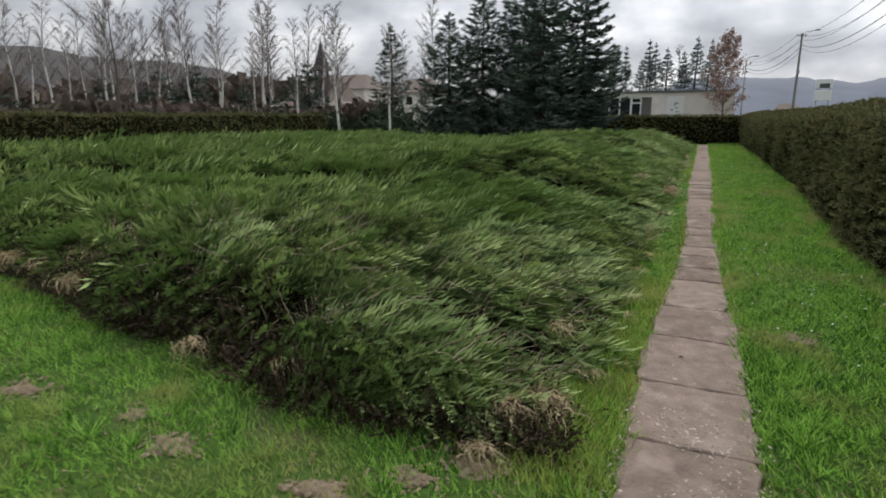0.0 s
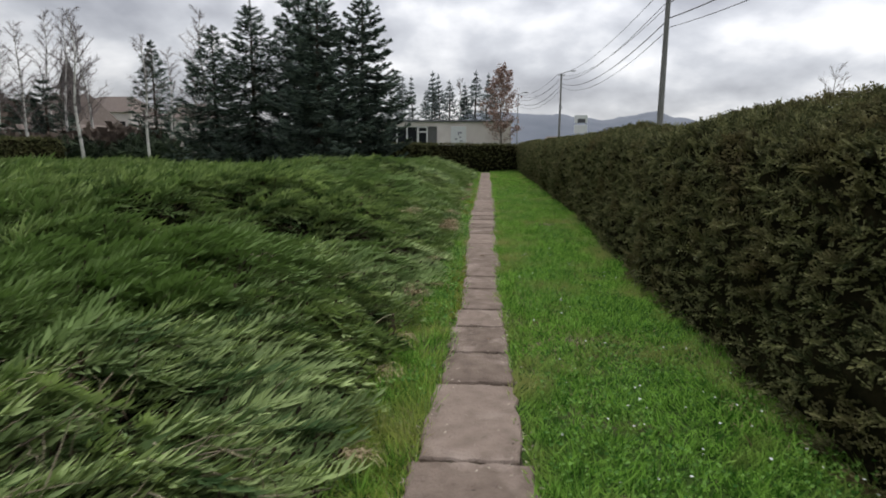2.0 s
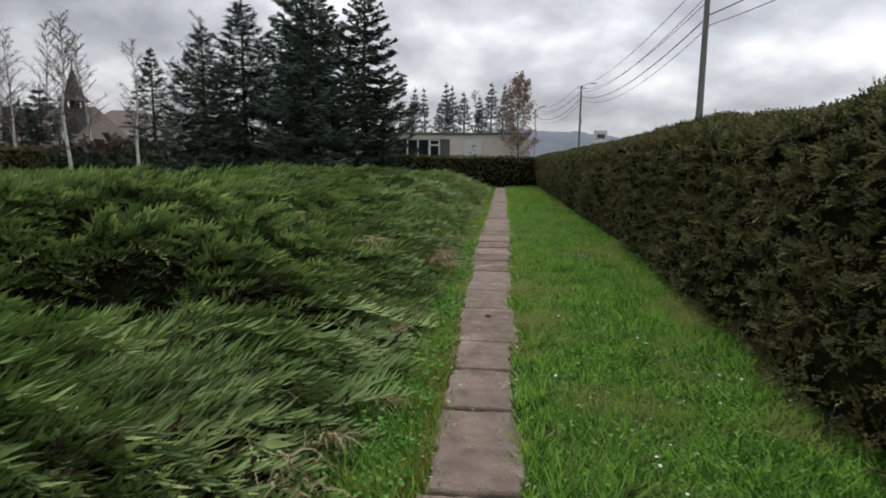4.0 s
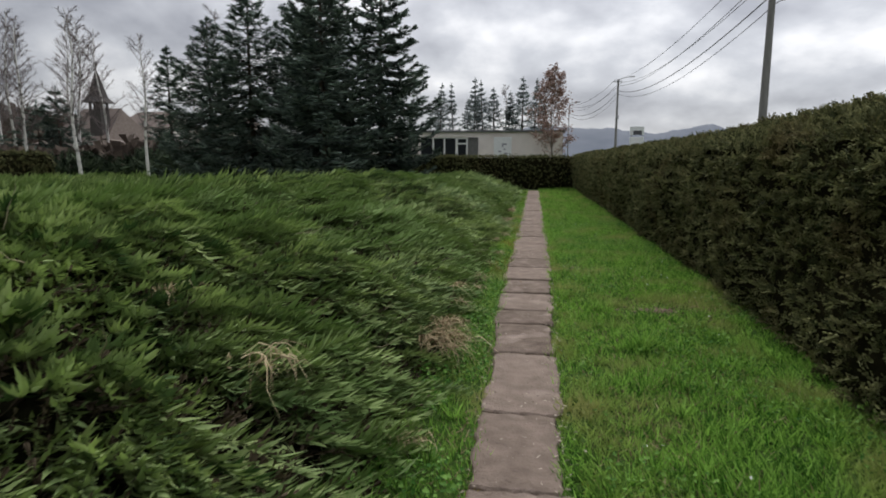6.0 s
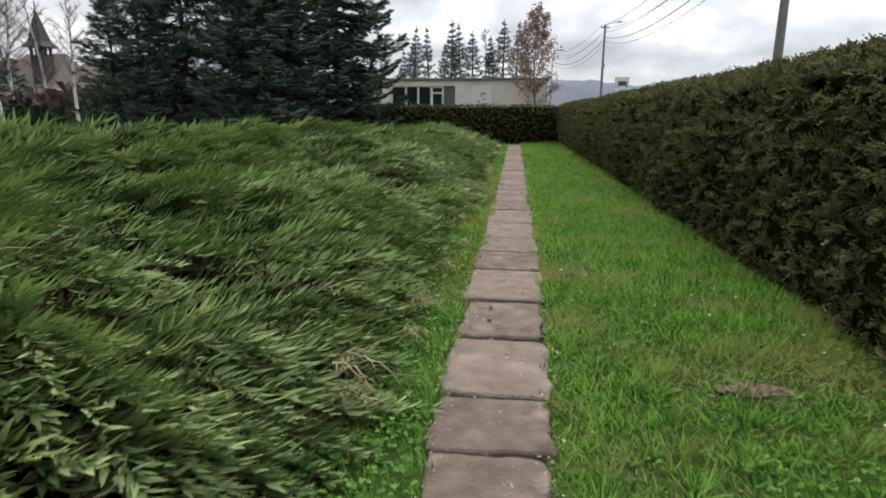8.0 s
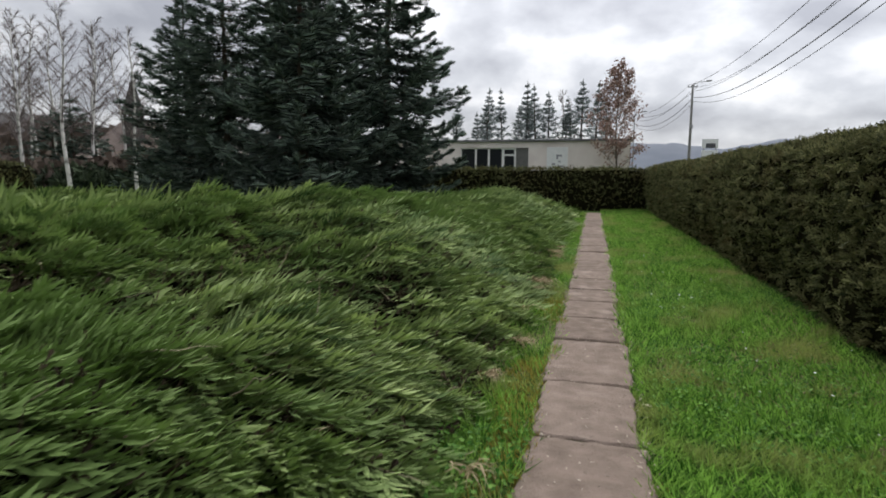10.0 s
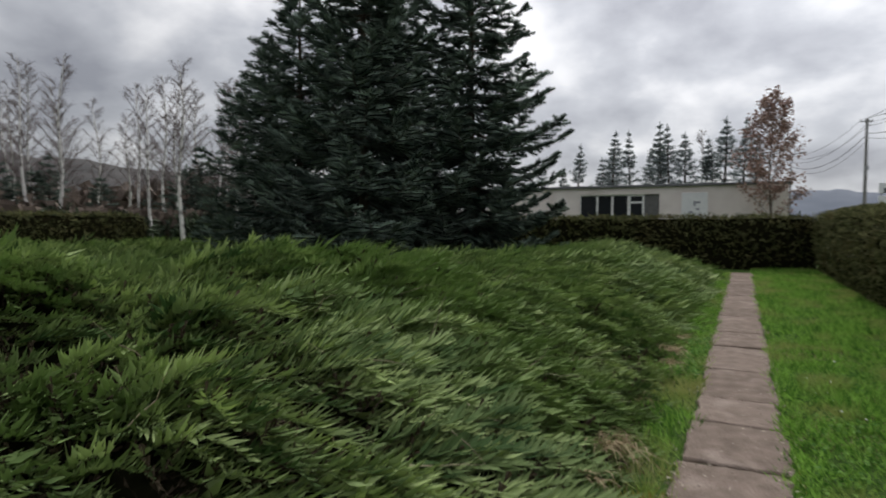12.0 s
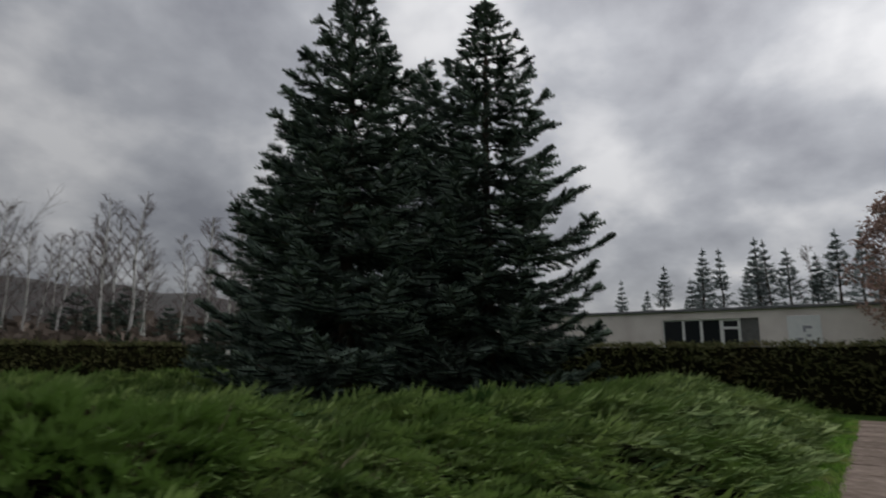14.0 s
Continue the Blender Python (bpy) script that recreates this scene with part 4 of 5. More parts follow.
for k in range(44):
    s = k / 43
    row = k % 3
    bx = -33 - 27 * s - row * 7 + rb.uniform(-2, 2)
    by = 49 - 36 * s + row * 6 + rb.uniform(-2.5, 2.5)
    sc = rb.uniform(0.92, 1.25) * (1.0 + 0.10 * row)
    base = birches[rb.randrange(3)]
    m = pose(bx, by, 0, rb.uniform(-3, 3), rb.uniform(-3, 3), rb.uniform(0, 360)) @ Matrix.Diagonal((sc * 0.95, sc * 0.95, sc, 1))
    made = copy_thing(base, m)
    made.matrix_basis = m
for bx, by, sc in ((-20.9, 45.0, 1.12), (-24.2, 50.0, 0.9), (-17.5, 46.5, 0.95), (-29.0, 55.0, 1.0)):
    made = copy_thing(birches[0], pose(bx, by, 0, 0, 0, 77 * sc))
    made.matrix_basis = pose(bx, by, 0, 0, 0, 77 * bx) @ Matrix.Diagonal((sc, sc, sc, 1))

old_tree = bare_tree("bare_tree", 9.4, 5.0, "wide dark bare tree with crooked rising limbs", 61, M_DARKTWIG, M_DARKTWIG, 0.22, 14, 30, 0.1, 0.05, 0.016)
old_tree.location = (-41.0, 31.0, 0)
for bx, by, sc, rz in ((-58, 24, 1.1, 40), (-66, 36, 1.2, 160), (-50, 14, 0.9, 260)):
    made = copy_thing(old_tree, pose(bx, by, 0, 0, 0, rz))
    made.matrix_basis = pose(bx, by, 0, 0, 0, rz) @ Matrix.Diagonal((sc, sc, sc * 0.9, 1))
far_bare = bare_tree("bare_tree", 9.0, 3.0, "bare roadside tree with fine pale twigs", 63, M_DARKTWIG, M_TWIG, 0.25, 14, 26, 0.1)
far_bare.location = (33.0, 62.0, 0)

# dark young conifers under the birches
wild = [make_spruce("young_spruce", -36, 50, 5.2, 1.7, "dark young conifer in the shade of birches", 71, M_SPRUCE, 0.55, 0.46, 0.4, limbs=7),
        make_spruce("young_spruce", -43, 41, 6.4, 1.5, "dark young conifer in the shade of birches", 72, M_SPRUCE, 0.6, 0.46, 0.42, limbs=6)]
for k in range(18):
    s = k / 17
    sc = rb.uniform(0.6, 1.15)
    m = pose(-31 - 33 * s + rb.uniform(-3, 3), 52 - 38 * s + rb.uniform(-3, 5), 0, 0, 0, rb.uniform(0, 360)) @ Matrix.Diagonal((sc * 1.15, sc * 1.15, sc, 1))
    made = copy_thing(wild[k % 2], m)
    made.matrix_basis = m

# brown thicket and low evergreen shrubs along the wood's edge
def thicket(name, pts, size, count, mat, label, seed, leafy=False):
    rng = np.random.default_rng(seed)
    heap = Heap()
    for (x, y, h) in pts:
        n = count
        a, rr = rng.uniform(0, 6.283, n), size * np.sqrt(rng.uniform(0, 1, n))
        base = np.stack([x + rr * np.cos(a), y + rr * np.sin(a), np.zeros(n)], 1)
        z = h * rng.uniform(0.1, 1.0, n) * (1 - 0.5 * (rr / size) ** 2)
        if leafy:
            base[:, 2] = z
            v, f = scatter(TWIG_V, TWIG_F, base, rng.normal(0, 1, (n, 3)) + np.array([0, 0, 0.3]), rng.normal(0, 1, (n, 3)), rng.uniform(0.3, 0.6, n))
        else:
            tv = np.array([(0, -0.004, 0), (0, 0.004, 0), (0.5, 0, 0.04), (1, 0, 0.10), (0.7, 0.22, 0.12), (0.95, -0.25, -0.1)])
            tf = np.array([(0, 1, 2), (0, 2, 3), (1, 4, 2), (2, 5, 3)])
            d = rng.normal(0, 0.6, (n, 3)) + np.array([0, 0, 0.9])
            base[:, 2] = z * 0.4
            v, f = scatter(tv, tf, base, d, rng.normal(0, 1, (n, 3)), h * rng.uniform(0.35, 0.8, n))
        heap.add(v, f)
    v, f = heap.arrays()
    ob = part_np(name, v, f, mat)
    return tagged(ob, label, "shrubs", kind="stuff")


edge = [(-30 - 34 * s + rb.uniform(-2, 2), 50 - 40 * s + rb.uniform(-2, 3), rb.uniform(1.8, 3.2)) for s in [i / 25 for i in range(26)]]
thicket("brush_thicket", edge, 3.2, 700, M_SHRUB, "dense brown leafless brush below the birches", 81)
edge2 = [(-28 - 36 * s + rb.uniform(-2, 2), 45 - 36 * s + rb.uniform(-2, 2), rb.uniform(1.6, 2.6)) for s in [i / 21 for i in range(22)]]
thicket("evergreen_shrubs", edge2 + [(-22, 42, 2.2), (-18, 43, 2.4), (-25, 43, 2.0), (-15, 42, 2.2), (-12, 41, 2.0)], 2.2, 380, M_EVERGREEN, "dark low evergreen shrubs at the wood's edge", 82, True)
far_wood = [(-75 + rb.uniform(-18, 12), 20 + 7 * i + rb.uniform(-4, 4), rb.uniform(5, 8)) for i in range(14)]
thicket("brush_thicket", far_wood, 7.0, 800, M_SHRUB, "far belt of brown leafless woodland", 83)

# ---- row of thin conifers behind the white building ----
FAR_LABEL = "thin young spruce with sparse upright branches behind the building"
thin = [make_spruce("thin_spruce", -5.6, 63.0, 9.0, 3.0, FAR_LABEL, 91, M_PINE_HAZE, 0.58, 0.36, 0.34, limbs=8, tip=0.8, ragged=0.36),
        make_spruce("thin_spruce", -1.2, 63.5, 9.1, 3.2, FAR_LABEL, 92, M_PINE_HAZE, 0.54, 0.36, 0.34, limbs=8, tip=0.75, ragged=0.40)]
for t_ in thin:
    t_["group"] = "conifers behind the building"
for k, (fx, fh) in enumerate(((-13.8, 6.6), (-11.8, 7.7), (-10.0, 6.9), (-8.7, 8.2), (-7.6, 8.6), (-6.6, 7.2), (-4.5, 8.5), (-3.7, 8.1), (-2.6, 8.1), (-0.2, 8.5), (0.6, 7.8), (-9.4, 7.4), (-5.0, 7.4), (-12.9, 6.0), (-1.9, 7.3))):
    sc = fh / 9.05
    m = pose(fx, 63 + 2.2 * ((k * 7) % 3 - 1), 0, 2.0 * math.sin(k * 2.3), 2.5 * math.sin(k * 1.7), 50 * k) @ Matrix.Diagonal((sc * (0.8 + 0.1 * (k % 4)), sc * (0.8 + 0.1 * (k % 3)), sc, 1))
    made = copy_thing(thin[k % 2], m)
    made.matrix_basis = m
made = copy_thing(birches[1], pose(-3.0, 66, 0))
made.matrix_basis = pose(-3.0, 66, 0) @ Matrix.Diagonal((0.85, 0.85, 0.87, 1))

oak = bare_tree("young_oak", 7.4, 1.75, "young oak holding its withered brown leaves beside the building", 64, M_DARKTWIG, M_DARKTWIG, 0.2, 24, 16, 0.1, 0.0, 0.009, M_OAKLEAF, 3700)
oak.location = (1.15, 49.6, 0)

# ---- wooden church with a bell turret ----
def hip_roof(w, d, h, at, ridge=0.0, flare=0.0):
    """A hipped roof on a w x d plan; ridge is the ridge's length, flare kicks the eaves out."""
    bm = bmesh.new()
    x, y, z = at
    rings = [(w / 2 + flare, d / 2 + flare, 0.0), (w / 2 * 0.78, d / 2 * 0.78, h * 0.16)] if flare else [(w / 2, d / 2, 0.0)]
    loops = []
    for a, b_, dz in rings:
        loops.append([bm.verts.new((x + sx * a, y + sy * b_, z + dz)) for sx, sy in ((-1, -1), (1, -1), (1, 1), (-1, 1))])
    bm.faces.new(loops[0])
    for p, q in zip(loops, loops[1:]):
        for i in range(4):
            bm.faces.new((p[i], p[(i + 1) % 4], q[(i + 1) % 4], q[i]))
    last = loops[-1]
    if ridge:
        r0, r1 = bm.verts.new((x - ridge / 2, y, z + h)), bm.verts.new((x + ridge / 2, y, z + h))
        bm.faces.new((last[0], last[1], r1, r0)), bm.faces.new((last[2], last[3], r0, r1))
        bm.faces.new((last[1], last[2], r1)), bm.faces.new((last[3], last[0], r0))
    else:
        t = bm.verts.new((x, y, z + h))
        for i in range(4):
            bm.faces.new((last[i], last[(i + 1) % 4], t))
    return bm


def make_church(x, y):
    thing = new("wooden_church")
    tagged(thing, "dark wooden church with a steep shingled roof and pointed bell turret", "church")
    part("wall", box((7.5, 9.0, 3.2), (x - 2.0, y + 5, 1.6), 0.03), M_WOOD, thing)
    part("roof", hip_roof(9.2, 10.5, 4.2, (x - 2.0, y + 5, 2.9), 4.5, 0.35), M_BROWNROOF, thing, "steep worn brown shingle roof")
    part("porch_roof", hip_roof(3.6, 3.0, 1.3, (x - 1.0, y - 0.6, 2.3), 1.2, 0.2), M_BROWNROOF, thing)
    for dx in (-1.4, 1.4):
        part("porch_post", box((0.18, 0.18, 2.3), (x - 1.0 + dx, y - 1.7, 1.15)), M_WOOD, thing)
    part("turret", box((1.35, 1.35, 6.6), (x, y + 2.0, 3.3), 0.02), M_TOWER, thing)
    for dx in (-0.55, 0.0, 0.55):
        for dy in (-0.55, 0.55):
            part("belfry_post", box((0.20, 0.20, 1.0), (x + dx, y + 2.0 + dy, 7.05)), M_TOWER, thing)
    part("finial", box((0.09, 0.09, 0.9), (x, y + 2.0, 11.2), 0.02), M_TOWER, thing)
    part("spire", hip_roof(1.75, 1.75, 3.6, (x, y + 2.0, 7.4), 0, 0.28), M_TOWER, thing, "pointed dark shingled spire")
    return thing


make_church(-46.0, 63.0)


def make_house(x, y, w, d, h, roof_h, label, wall):
    thing = new("house")
    tagged(thing, label, "house")
    part("wall", box((w, d, h), (x, y, h / 2)), wall, thing)
    part("roof", hip_roof(w + 0.8, d + 0.8, roof_h, (x, y, h), w * 0.6), M_BROWNROOF, thing)
    for k in range(3):
        for zz in (1.6, 4.2):
            if zz + 0.8 < h:
                part("window", box((1.1, 0.08, 1.3), (x - w / 3 + k * w / 3, y - d / 2 - 0.03, zz), 0.01), M_GLASS, thing)
    return thing


make_house(-58.0, 92.0, 9.0, 8.0, 6.2, 2.6, "pale two-storey village house seen between trees", M_PLASTER)
make_house(-47.0, 96.0, 8.0, 8.0, 5.6, 2.4, "pale two-storey village house seen between trees", M_PLASTER)
for k in range(5):
    make_house(36 + 17 * k, 330 + 40 * ((k * 3) % 4), 10.0, 8.0, 4.5, 2.6, "small pale house far off on the slope", M_PLASTER)

# ---- roadside ----
part("road", box((7.0, 700.0, 0.04), (15.5, 200, 0.02)), M_ROAD)
tagged(bpy.data.objects["road"], "grey asphalt road beyond the hedge", "road", kind="structure")
street = new("street_lamp")
street.location = (4.7, 95.0, 0)
tagged(street, "tall thin metal street lamp beside the road", "street lamp")
zz = np.linspace(0, 9.3, 8)
part_np("pole", *tube_arrays(np.stack([0 * zz, 0 * zz, zz], 1), 0.11 - 0.006 * zz, 8), M_METAL, street, smooth=True)
part_np("arm", *tube_arrays([(0, 0, 9.2), (0.25, 0, 9.55), (0.9, 0, 9.7)], [0.045] * 3, 6), M_METAL, street)
part("lamp_head", box((0.7, 0.25, 0.14), (1.15, 0, 9.72), 0.04), M_METAL, street)
board = new("roadside_sign")
board.location = (18.3, 120.0, 0)
tagged(board, "two white boards one above the other on posts", "sign")
for dx in (-0.9, 0.9):
    part("post", box((0.14, 0.14, 7.6), (dx, 0.1, 3.8)), M_METAL, board)
part("lower_board", box((2.5, 0.1, 1.7), (0, 0, 4.95), 0.03), M_SIGNFACE, board)
upper = part("upper_board", box((2.5, 0.1, 1.5), (0, 0, 6.9), 0.03), M_SIGNFACE, board)
part("emblem", box((1.5, 0.04, 0.75), (0.1, -0.06, 6.55), 0.1), M_SIGNBAR, upper, "dark rounded emblem")

# ---- lawn grass and small growth ----
DIRT = [(0.57, 15.7, 0.16), (1.03, 15.65, 0.22), (1.21, 13.6, 0.16), (0.67, 4.2, 0.2), (-1.55, 1.2, 0.2), (-1.21, 1.45, 0.12), (-0.97, 1.66, 0.2), (-2.52, 1.2, 0.2),
        (-3.9, 1.3, 0.18), (0.84, 19.8, 0.15), (0.77, 6.5, 0.13), (-2.95, 1.35, 0.1), (1.45, 17.2, 0.18)]
BLADE_V = np.array([(0, -0.5, 0), (0, 0.5, 0), (0.6, 0.34, 0.08), (1.0, 0.0, 0.4)])
BLADE_F = np.array([(0, 1, 2), (0, 2, 3)])


def dirt_mask(x, y):
    m = np.zeros_like(x)
    for dx, dy, r in DIRT:
        m = np.maximum(m, np.exp(-(((x - dx) / 1.4) ** 2 + (y - dy) ** 2) / (0.75 * r) ** 2))
    return m


def in_bed(x, y):
    return (x < edge_right(y) - 0.12) & (y > front_edge(x) + 0.12) & (y < 36.2)


def grass(name, xr, yr, per_m2, length, seed, mat=M_GRASS, label="fresh green lawn grass with daisies", accept=None, width=0.007, flat=0.5):
    rng = np.random.default_rng(seed)
    n = int((xr[1] - xr[0]) * (yr[1] - yr[0]) * per_m2)
    x, y = rng.uniform(*xr, n), rng.uniform(*yr, n)
    clump = vnoise(x * 2.2, y * 2.2, 51) * 0.6 + vnoise(x * 6, y * 6, 52) * 0.4
    edge = path_half(y) - 0.035 + 0.06 * (vnoise(y * 3.0, np.sign(x) * 9, 53) - 0.4)
    keep = (np.abs(x - path_mid(y)) > edge) & ~in_bed(x, y) & (x < 2.05) & (rng.uniform(0, 1, n) > 0.78 * dirt_mask(x, y) + 0.25 * (vnoise(x * 9, y * 9, 60) - 0.5)) & (rng.uniform(0, 1, n) < 0.30 + 1.0 * clump)
    if accept is not None:
        keep &= accept(x, y, rng)
    x, y, clump = x[keep], y[keep], clump[keep]
    n = len(x)
    fine = vnoise(x * 11, y * 11, 59)
    clod = clumps(x * 1.1 + 40, y * 1.1, 0.17)
    L = length * rng.uniform(0.45, 1.2, n) * (0.10 + 0.85 * clump + 0.5 * fine ** 2 + 0.55 * clod) * (0.7 + 0.6 * vnoise(x * 0.8, y * 0.8, 56))
    d = rng.normal(0, flat, (n, 3))
    d[:, 2] = 1.0
    lay = vnoise(x * 1.3, y * 1.3, 57) * 6.28
    d[:, 0] += 0.35 * np.cos(lay)
    d[:, 1] += 0.35 * np.sin(lay)
    up = rng.normal(0, 1, (n, 3))
    up[:, 2] *= 0.2
    pos = np.stack([x, y, ground_height(x, y) - 0.015], 1)
    v, f = scatter(BLADE_V, BLADE_F, pos, d, up, L, width * rng.uniform(0.7, 1.4, n) * (1 + 0 * L))
    # the bend follows the blade's length, not its width
    ob = part_np(name, v, f, mat)
    return tagged(ob, label, "grass", kind="stuff")


grass("lawn_grass", (0.14, 2.05), (-1.5, 13.0), 4000, 0.078, 101, width=0.010, flat=0.7)
grass("lawn_grass", (0.14, 2.05), (13.0, 25.0), 4000, 0.078, 102, width=0.010, flat=0.7)
grass("lawn_grass", (0.2, 2.05), (25.0, 38.0), 1600, 0.09, 103, width=0.010)
grass("lawn_grass", (-1.0, -0.14), (-1.5, 14.0), 2500, 0.085, 104, label="uneven grass strip between path and juniper")
grass("lawn_grass", (-1.0, -0.2), (14.0, 36.0), 1900, 0.085, 105, label="uneven grass strip between path and juniper")
grass("lawn_grass", (-9.5, -1.0), (-1.2, 4.4), 2900, 0.07, 106, label="short patchy lawn before the juniper bed")
grass("yellow_grass", (-0.62, -0.18), (1.5, 22.0), 4200, 0.055, 107, M_YELLOWMOSS, "yellowed moss and grass along the slabs", lambda x, y, r: vnoise(y * 0.9, 0 * y, 61) + 0.3 * (np.abs(y - 7.7) < 0.7) + 0.25 * (np.abs(y - 14.0) < 0.5) > 0.50 + 0.9 * (-x - 0.22))
grass("yellow_grass", (0.23, 0.34), (-1.0, 30.0), 900, 0.035, 108, M_YELLOWMOSS, "yellowed moss and grass along the slabs", lambda x, y, r: vnoise(y * 1.1, 0 * y, 62) > 0.5)

grass("yellow_grass", (-0.95, -0.28), (1.6, 7.4), 3000, 0.085, 114, M_PALEGRASS, "yellow-green grass between the first slabs and the juniper", lambda x, y, r: vnoise(x * 2.5, y * 1.6, 71) > 0.25)
grass("dry_thatch", (0.3, 2.0), (-1.0, 26.0), 1900, 0.065, 109, M_STRAW, "withered grass blades lying in the lawn", lambda x, y, r: vnoise(x * 1.7, y * 1.1, 67) + 0.3 * dirt_mask(x * 0.6 + 0.4, y) > 0.38 + 0.4 * r.uniform(0, 1, len(x)), flat=1.2)
grass("dry_thatch", (-0.66, -0.25), (1.0, 26.0), 1300, 0.07, 110, M_STRAW, "withered grass blades beside the slabs", lambda x, y, r: vnoise(x * 3.0, y * 1.3, 68) > 0.25 + 0.5 * r.uniform(0, 1, len(x)), flat=1.2)
grass("dry_thatch", (-8.5, -0.8), (-1.0, 3.6), 450, 0.06, 113, M_STRAW, "withered grass blades before the juniper", lambda x, y, r: vnoise(x * 1.5, y * 1.9, 69) > 0.35 + 0.5 * r.uniform(0, 1, len(x)), flat=1.2)


def grass_tufts(name, xr, yr, count, blades, length, seed):
    """Taller separate clumps that break up the mown lawn."""
    rng = np.random.default_rng(seed)
    cx, cy = rng.uniform(*xr, count), rng.uniform(*yr, count)
    k = ~in_bed(cx, cy) & (np.abs(cx - path_mid(cy)) > path_half(cy) + 0.04) & ((vnoise(cx * 0.9, cy * 0.7, 58) > 0.35) | (count < 20))
    cx, cy = cx[k], cy[k]
    x, y = np.repeat(cx, blades), np.repeat(cy, blades)
    n = len(x)
    a, r = rng.uniform(0, 6.283, n), 0.035 * np.sqrt(rng.uniform(0, 1, n)) * np.repeat(rng.uniform(0.6, 1.8, len(cx)), blades)
    d = np.stack([np.cos(a) * 0.75, np.sin(a) * 0.75, np.full(n, 1.0)], 1) + rng.normal(0, 0.25, (n, 3))
    L = length * np.repeat(rng.uniform(0.5, 1.3, len(cx)), blades) * rng.uniform(0.6, 1.2, n)
    up = np.stack([np.cos(a), np.sin(a), 0 * a], 1) + rng.normal(0, 0.3, (n, 3))
    v, f = scatter(BLADE_V, BLADE_F, np.stack([x + r * np.cos(a), y + r * np.sin(a), np.full(n, -0.01)], 1), d, up, L, 0.007 * rng.uniform(0.7, 1.3, n))
    return tagged(part_np(name, v, f, M_GRASS), "taller clumps of grass in the lawn", "grass", kind="stuff")


grass_tufts("grass_clumps", (0.3, 1.95), (-0.8, 24.0), 900, 34, 0.115, 151)
grass_tufts("grass_clumps", (-8.0, -0.3), (-1.0, 4.0), 500, 24, 0.11, 152)
grass_tufts("grass_clumps", (-0.75, -0.3), (3.0, 26.0), 260, 30, 0.15, 153)
grass_tufts("grass_clumps", (0.78, 0.92), (12.2, 12.4), 7, 46, 0.22, 154)


def clover(name, xr, yr, n, seed, size, accept, label):
    rng = np.random.default_rng(seed)
    x, y = rng.uniform(*xr, n), rng.uniform(*yr, n)
    k = accept(x, y) & ~in_bed(x, y) & (np.abs(x - path_mid(y)) > path_half(y) + 0.01)
    x, y = x[k], y[k]
    n = len(x)
    a = np.arange(6) * 1.0472
    tv = np.concatenate([[(0, 0, -0.12)], np.stack([np.cos(a) * 0.5, np.sin(a) * 0.42, 0 * a], 1)])
    tv[1::2, :2] *= 0.62
    tf = np.array([(0, i + 1, (i + 1) % 6 + 1) for i in range(6)])
    d = rng.normal(0, 1, (n, 3))
    d[:, 2] *= 0.35
    up = rng.normal(0, 0.4, (n, 3)) + np.array([0, 0, 1.0])
    pos = np.stack([x, y, rng.uniform(0.02, 0.09, n)], 1)
    v, f = scatter(tv, tf, pos, d, up, size * rng.uniform(0.6, 1.4, n))
    return tagged(part_np(name, v, f, M_CLOVER), label, "weeds", kind="stuff")


clover("clover_weeds", (-0.75, -0.26), (1.5, 30.0), 17000, 111, 0.030, lambda x, y: vnoise(y * 0.55, 0 * y, 63) - 0.5 * (y < 6.6) > 0.34 + 0.25 * vnoise(x * 9, y * 4, 64), "bright green clover and ground ivy beside the slabs")
clover("clover_weeds", (0.35, 1.95), (-1.0, 24.0), 30000, 112, 0.024, lambda x, y: vnoise(x * 1.6, y * 1.2, 65) > 0.36 + 0.25 * vnoise(x * 7, y * 7, 70), "low broad-leaved weeds in the lawn")

# daisies
rng_d = np.random.default_rng(120)
nd = 270
dx_, dy_ = rng_d.uniform(0.4, 1.9, nd), rng_d.uniform(0.5, 24, nd)
ok = vnoise(dx_ * 1.3, dy_ * 0.8, 66) > 0.42
dx_, dy_ = dx_[ok], dy_[ok]
aa = np.arange(8) * 0.7854
dv = np.concatenate([[(0, 0, 0.15)], np.stack([np.cos(aa) * 0.5, np.sin(aa) * 0.5, 0 * aa], 1)])
df = np.array([(0, i + 1, (i + 1) % 8 + 1) for i in range(8)])
nn = len(dx_)
v, f = scatter(dv, df, np.stack([dx_, dy_, rng_d.uniform(0.045, 0.075, nn)], 1), np.tile([1.0, 0, 0], (nn, 1)), rng_d.normal(0, 0.3, (nn, 3)) + np.array([0, 0, 1.0]), rng_d.uniform(0.011, 0.019, nn))
tagged(part_np("daisies", v, f, M_PETAL), "scattered tiny white daisies in the lawn", "flowers", kind="stuff")

# grit, chips and straw bits on and beside the slabs
rng_g = np.random.default_rng(130)
ng = 5600
gy = np.where(np.arange(ng) < 4600, rng_g.uniform(-0.8, 26, ng), rng_g.uniform(0.8, 2.9, ng))
gx = np.where(rng_g.uniform(0, 1, ng) < np.where(np.arange(ng) < 4600, 0.7, 0.25), path_mid(gy) + np.sign(rng_g.uniform(-1, 1, ng)) * (path_half(gy) + rng_g.normal(-0.01, 0.035, ng)), rng_g.uniform(-0.2, 0.2, ng))
gv = np.array([(-0.5, -0.3, 0), (0.5, -0.35, 0), (0.45, 0.35, 0), (-0.4, 0.3, 0), (0.05, 0, 0.4)])
gf = np.array([(0, 1, 4), (1, 2, 4), (2, 3, 4), (3, 0, 4)])
gd = rng_g.normal(0, 1, (ng, 3))
gd[:, 2] = 0
